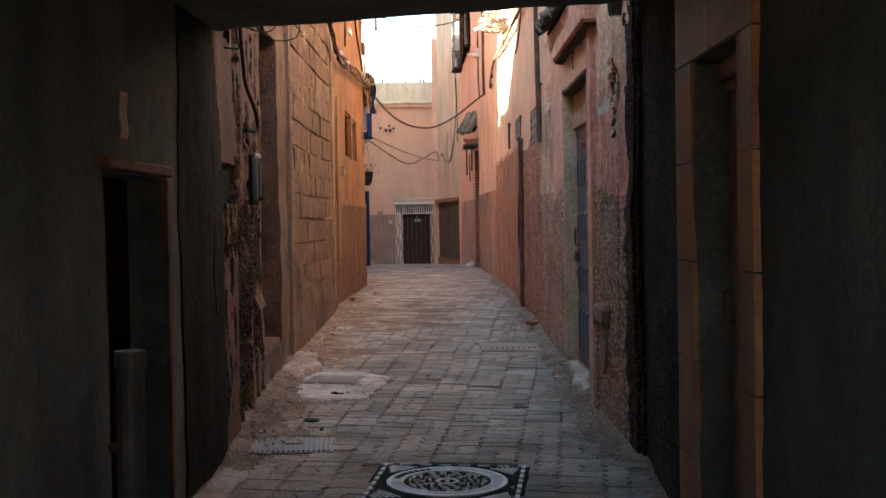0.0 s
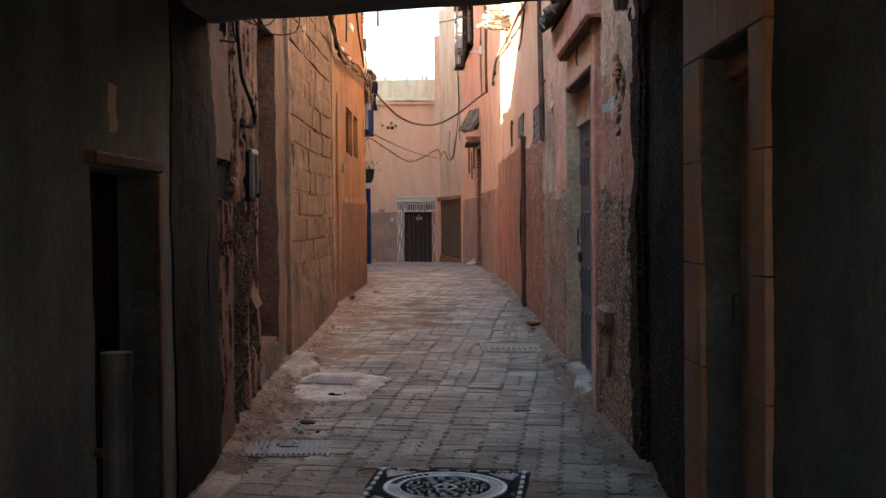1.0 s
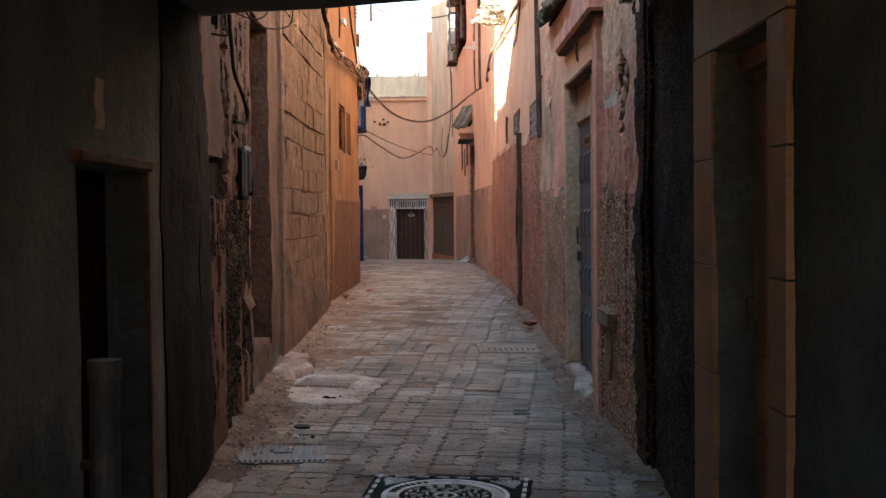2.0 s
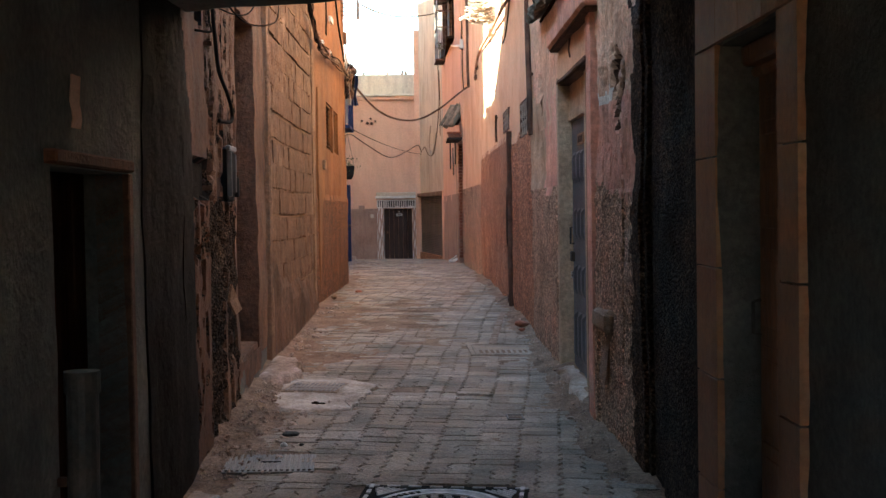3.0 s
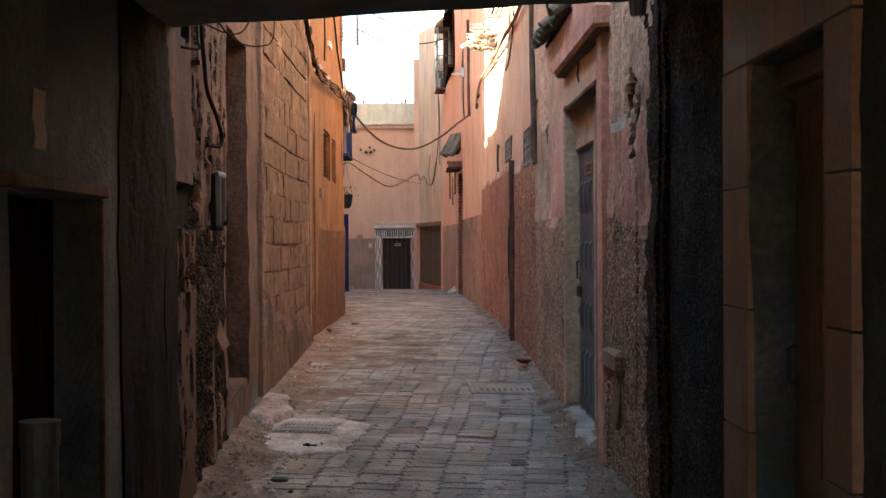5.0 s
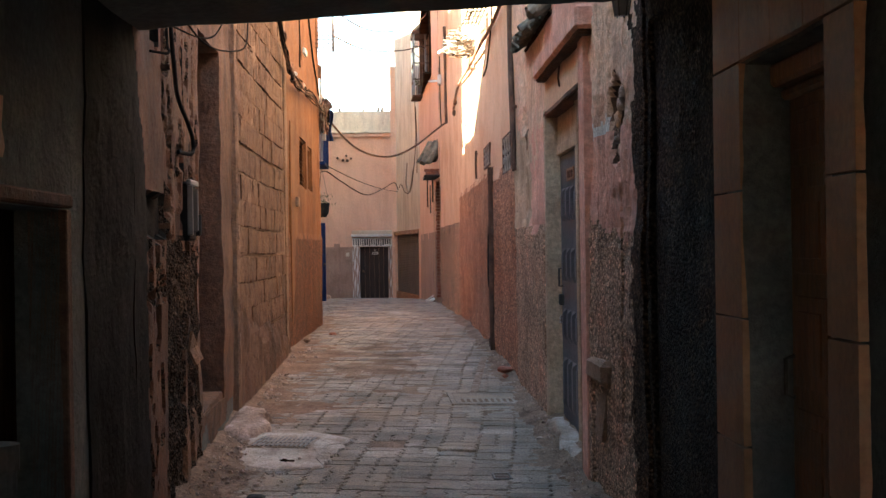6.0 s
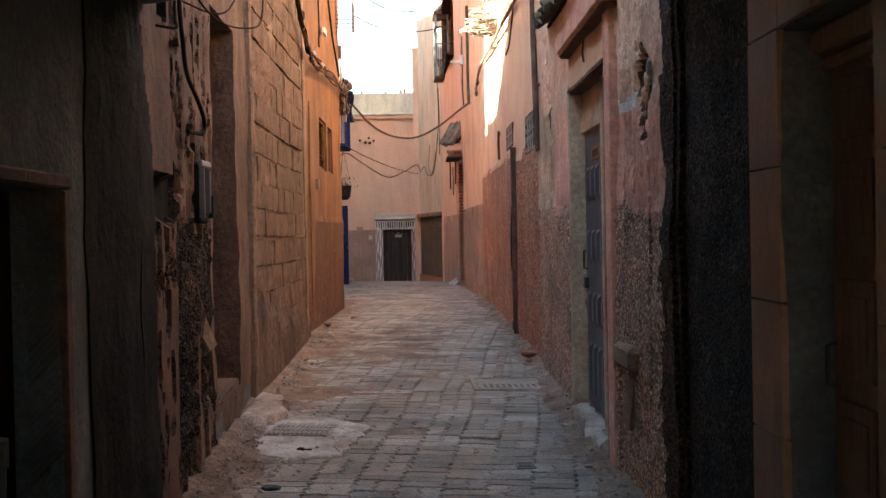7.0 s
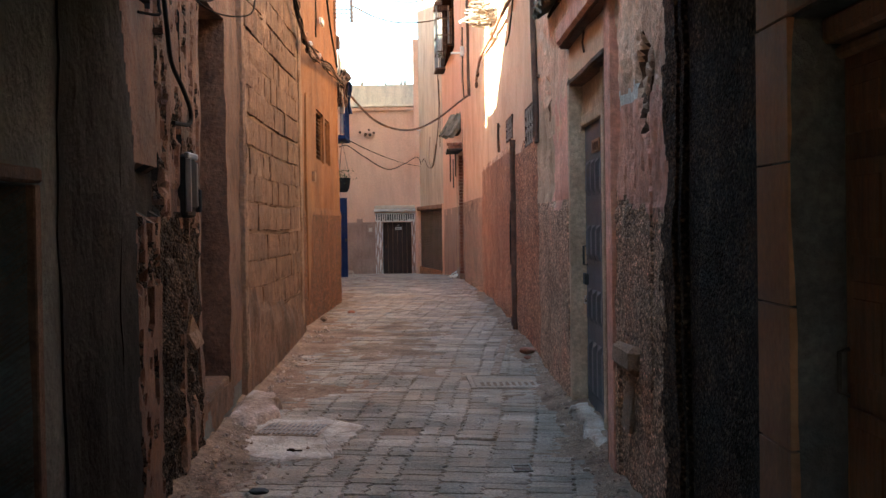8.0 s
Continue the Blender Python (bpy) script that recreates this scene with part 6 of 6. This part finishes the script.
# ---- concrete blocks of the left wall ----
def block_mesh(seed, ly, lz, nx=8, nz=4):
    """One block: seen face towards +x, pitted and uneven, with chipped edges."""
    rnd = random.Random(seed)
    bm = bmesh.new()
    g = []
    for i in range(nx + 1):
        row = []
        for j in range(nz + 1):
            e = (i in (0, nx)) + (j in (0, nz))
            y, z = ly * (i / nx - 0.5), lz * (j / nz - 0.5)
            x = 0.006 * rough((seed * 5.0, y, z), 9.0) + rnd.uniform(-0.003, 0.003) - (0.002 + rnd.uniform(0, 0.006)) * (e > 0)
            row.append(bm.verts.new((x, y + rnd.uniform(-0.006, 0.006), z + rnd.uniform(-0.007, 0.007))))
        g.append(row)
    for i in range(nx):
        for j in range(nz):
            bm.faces.new((g[i][j], g[i + 1][j], g[i + 1][j + 1], g[i][j + 1]))
    ring = [g[i][0] for i in range(nx + 1)] + [g[nx][j] for j in range(1, nz + 1)] + [g[i][nz] for i in range(nx - 1, -1, -1)] + [g[0][j] for j in range(nz - 1, 0, -1)]
    back = [bm.verts.new((-0.06, v.co.y, v.co.z)) for v in ring]
    for k in range(len(ring)):
        k2 = (k + 1) % len(ring)
        bm.faces.new((ring[k2], ring[k], back[k], back[k2]))
    bmesh.ops.recalc_face_normals(bm, faces=bm.faces)
    me = bpy.data.meshes.new("block")
    bm.to_mesh(me)
    bm.free()
    me.materials.append(M["block"])
    return me


BLOCKS = [block_mesh(k, 0.398, 0.206) for k in range(8)]
HALVES = [block_mesh(20 + k, 0.196, 0.206, 4, 4) for k in range(3)]
core = bpy.data.objects["wall_left_block_core"]
rnd = random.Random(12)
COURSE = 0.224


def block_face(y):
    return -1.350 + 0.03 * (y - 11.35) / 4.4


def course_height(r, y):
    return 0.62 + COURSE * r + 0.012 * math.sin(r * 1.7) - 0.014 * math.sin((y - 11.8) * 0.8)


for r in range(21):
    y = 11.44
    if r % 2:
        o = new("block", HALVES[r % 3])
        o.parent = core
        o.matrix_basis = pose(block_face(y), y + 0.097, course_height(r, y), 0, 0, -0.4)
        y += 0.2
    while y + 0.2 < 15.58:
        w = 0.396 if y + 0.396 < 15.60 else 0.194
        o = new("block", BLOCKS[rnd.randrange(8)] if w > 0.3 else HALVES[rnd.randrange(3)])
        o.parent = core
        yc = y + w / 2
        o.matrix_basis = pose(block_face(yc) + rnd.uniform(-0.008, 0.006), yc, course_height(r, yc) + rnd.uniform(-0.004, 0.004), rnd.uniform(-0.7, 0.7), rnd.uniform(-1.0, 1.0), -0.4 + rnd.uniform(-0.8, 0.8))
        y += w + rnd.uniform(-0.002, 0.003)
# mortar squeezed out of the bed joints, broken off here and there
for r in range(20):
    bm = bmesh.new()
    prev = None
    n = 150
    for i in range(n + 1):
        y = 11.44 + 4.14 * i / n
        z = course_height(r, y) + COURSE / 2
        out = block_face(y) - 0.014 + 0.026 * rough((y, r * 3.3, 1), 1.6) + 0.022 * rough((y, r * 1.7, 4), 10.0)
        hh = 0.008 + 0.005 * rough((y, r * 2.1, 7), 11.0)
        dz = 0.008 * rough((y, r * 4.1, 2), 7.0)
        cur = [bm.verts.new(v) for v in ((-1.40, y, z + dz - hh), (out - 0.004, y, z + dz - 0.7 * hh), (out, y, z + dz + 0.3 * hh), (-1.40, y, z + dz + hh))]
        if prev:
            for k in range(3):
                bm.faces.new((prev[k], cur[k], cur[k + 1], prev[k + 1]))
        prev = cur
    bmesh.ops.recalc_face_normals(bm, faces=bm.faces)
    part("mortar_bead", bm, M["mortar"], core)
# cast columns at both ends
for ya, yb, xo in ((11.31, 11.42, -1.318), (15.62, 15.80, -1.315)):
    bm = bmesh.new()
    n = 90
    prev = None
    for i in range(n + 1):
        z = 0.1 + 5.6 * i / n
        d0, d1 = 0.014 * rough((ya, 0, z), 3.5) + 0.008 * rough((ya, 2, z), 12.0), 0.014 * rough((yb, 3, z), 3.5) + 0.010 * rough((yb, 5, z), 13.0)
        cur = [bm.verts.new(v) for v in ((-1.42, ya + d0, z), (xo - 0.012, ya + d0, z), (xo + d1, ya + 0.02 + d0, z), (xo + d0, yb - 0.02 + d1, z), (xo - 0.012, yb + d1, z), (-1.42, yb + d1, z))]
        if prev:
            for k in range(5):
                bm.faces.new((prev[k], prev[k + 1], cur[k + 1], cur[k]))
        prev = cur
    bmesh.ops.recalc_face_normals(bm, faces=bm.faces)
    part("cast_column", bm, M["mortar"], core)


# ---- paving ----
def zig(v):
    """Zigzag of the long joints, one swing to a row."""
    u = (v / 0.119) % 1.0
    return 0.015 * max(-1.0, min(1.0, 6.0 * abs(u - 0.5) - 1.5))


def paver_outline(w, l):
    """Outline with zigzag sides and gently waved ends; l is one or two rows long."""
    n = 12 if l > 0.15 else 6
    m = 4 if w > 0.15 else 2
    side = [(zig(l * i / n), l * (i / n - 0.5)) for i in range(n + 1)]
    end = [(w * (i / m - 0.5), 0.005 * math.sin(2 * math.pi * (i / m) * (w / 0.24))) for i in range(1, m)]
    g = 0.002
    pts = [(w / 2 - g + x, y * (1 - 2 * g / l)) for x, y in side]
    pts += [(x + zig(0), l / 2 - g + y) for x, y in reversed(end)]
    pts += [(-w / 2 + g + x, y * (1 - 2 * g / l)) for x, y in reversed(side)]
    pts += [(x + zig(0), -l / 2 + g + y) for x, y in end]
    return pts


def paver_data(w, l, seed):
    rnd = random.Random(seed)
    o = paver_outline(w, l)
    o = [(x + rnd.uniform(-0.0012, 0.0012), y + rnd.uniform(-0.0012, 0.0012)) for x, y in o]
    n = len(o)
    v = [(x, y, -0.05) for x, y in o] + [(x, y, -0.006) for x, y in o]
    v += [(x * (1 - 0.008 / w), y * (1 - 0.008 / l), rnd.uniform(-0.001, 0.001)) for x, y in o]
    f = []
    for a in (0, n):
        for k in range(n):
            k2 = (k + 1) % n
            f.append((a + k, a + k2, a + n + k2, a + n + k))
    f.append(tuple(range(2 * n, 3 * n)))
    return v, f


FLAT = [paver_data(0.244, 0.119, k) for k in range(4)]
TALL = [paver_data(0.122, 0.238, 10 + k) for k in range(4)]


def mesh_of(data):
    me = bpy.data.meshes.new("paver")
    me.from_pydata(data[0], [], data[1])
    me.materials.append(M["paver"])
    me.update()
    return me


FLAT_ME, TALL_ME = [mesh_of(d) for d in FLAT], [mesh_of(d) for d in TALL]
pavement = tagged(new("pavement"), "worn grey interlocking concrete paving with dusty joints", "pavement", "", "structure")
ANG = radians(5.5)
CA, SA = math.cos(ANG), math.sin(ANG)


def paved(x, y):
    """Whether a paver lies here; not at banks, covers and patches."""
    lw = -1.24 + 0.10 * rough((0, y, 1), 1.1) + (0.2 * max(0.0, 1 - abs(y - 9.0) / 1.6))
    if y > 11.2:
        lw = -1.34 + 0.05 * rough((0, y, 1), 1.1)
    rw = 0.97 + 0.10 * rough((4, y, 1), 1.3) - 0.012 * max(0.0, y - 14)
    if y > 24:
        lw, rw = -2.4, 0.9 - 0.05 * max(0, y - 30)
    if y < 7.4:
        lw, rw = -1.12, 1.03
    if not lw < x < rw:
        return False
    for cx, cy, hx, hy in ((0.0, 6.8, 0.43, 0.43), (-0.93, 7.75, 0.27, 0.25), (0.64, 12.15, 0.33, 0.36)):
        if abs(x - cx) < hx and abs(y - cy) < hy:
            return False
    if -1.3 < x < -0.56 - 0.04 * rough((x, y, 3), 6.0) and 9.36 < y < 10.6:
        return False
    return True


rnd = random.Random(77)
parts_made, sv, sf = 0, [], []
placed = []
for c in range(-26, 8):
    u = c * 0.2445
    v = 4.0 + rnd.uniform(0, 0.119)
    tall = rnd.random() < 0.5
    while v < 46:
        if rnd.random() < (0.55 if tall else 0.22):
            tall = not tall
        step = 0.238 if tall else 0.119
        for off, dat in (((-0.061, 1), (0.061, 1)) if tall else ((0.0, 0),)):
            uu, vv = u + off, v + step / 2
            x, y = uu * CA + (vv - 7) * SA, (vv - 7) * CA - uu * SA + 7
            x, y = x + 0.06 * rough((x, y, 4), 0.6), y + 0.07 * rough((x, y, 9), 0.6) + 0.02 * rough((x, y, 2), 2.0)
            if 4.5 < y < 46 and -2.5 < x < 1.2 and paved(x, y):
                placed.append((y, x, dat))
        v += step
placed.sort()
for y, x, dat in placed:
    z = gz(x, y) + 0.008 * rough((x, y, 0), 1.3) + rnd.uniform(-0.003, 0.003)
    if abs(x - 0.40) < 0.13 and abs(y - 9.9) < 0.09:
        z += 0.018
    if abs(x + 0.10) < 0.2 and abs(y - 10.12) < 0.16:
        z += rnd.uniform(-0.02, 0.010)
    slope = (gz(x, y + 0.2) - gz(x, y - 0.2)) / 0.4
    m = Matrix.Translation((x, y, z)) @ pose(0, 0, 0, math.degrees(slope) + rnd.uniform(-1.2, 1.2), 0.75 + rnd.uniform(-1.1, 1.1), -5.5 + rnd.uniform(-1.2, 1.2))
    k = rnd.randrange(4)
    if y > 6.2 and parts_made < 300:
        o = new("paver", (TALL_ME if dat else FLAT_ME)[k])
        o.parent = pavement
        o.matrix_basis = m
        parts_made += 1
    else:
        d = (TALL if dat else FLAT)[k]
        b = len(sv)
        sv.extend([tuple(m @ Vector(p)) for p in d[0]])
        sf.extend([tuple(b + i for i in f) for f in d[1]])
me = bpy.data.meshes.new("far_pavers")
me.from_pydata(sv, [], sf)
me.materials.append(M["paver"])
me.update()
far = new("far_pavers", me)
far.parent = pavement
tagged(far, "", "", "", "stuff")


# ---- orange earth washed off the wall and spread thin over the paving ----
def dust_drift():
    nx, ny = 30, 190
    verts, faces = [], []
    for j in range(ny + 1):
        y = 10.75 + 7.6 * j / ny
        reach = (0.62 + 0.55 * rough((0, y, 14), 0.8)) * min(1.0, (y - 10.7) / 0.8, (18.4 - y) / 2.0) + 0.12
        for i in range(nx + 1):
            x = -1.38 + 1.2 * i / nx
            u = (x + 1.38) / max(0.1, reach)
            z = gz(x, y) + 0.008 * rough((x, y, 0), 1.3) + 0.007 - 0.011 * min(u, 3.0) + 0.008 * rough((x, y, 17), 3.2) + 0.004 * rough((x, y, 19), 13.0)
            verts.append((x, y, z + 0.035 * max(0.0, 1 - (x + 1.36) / 0.16) ** 2))
    w = nx + 1
    for j in range(ny):
        for i in range(nx):
            a = j * w + i
            faces.append((a, a + 1, a + w + 1, a + w))
    me = bpy.data.meshes.new("dust_drift")
    me.from_pydata(verts, [], faces)
    me.materials.append(M["orange_dust"])
    me.polygons.foreach_set("use_smooth", [True] * len(faces))
    return tagged(new("dust_drift", me), "thin orange earth drifted over the paving at the wall foot", "earth", "", "stuff")


dust_drift()
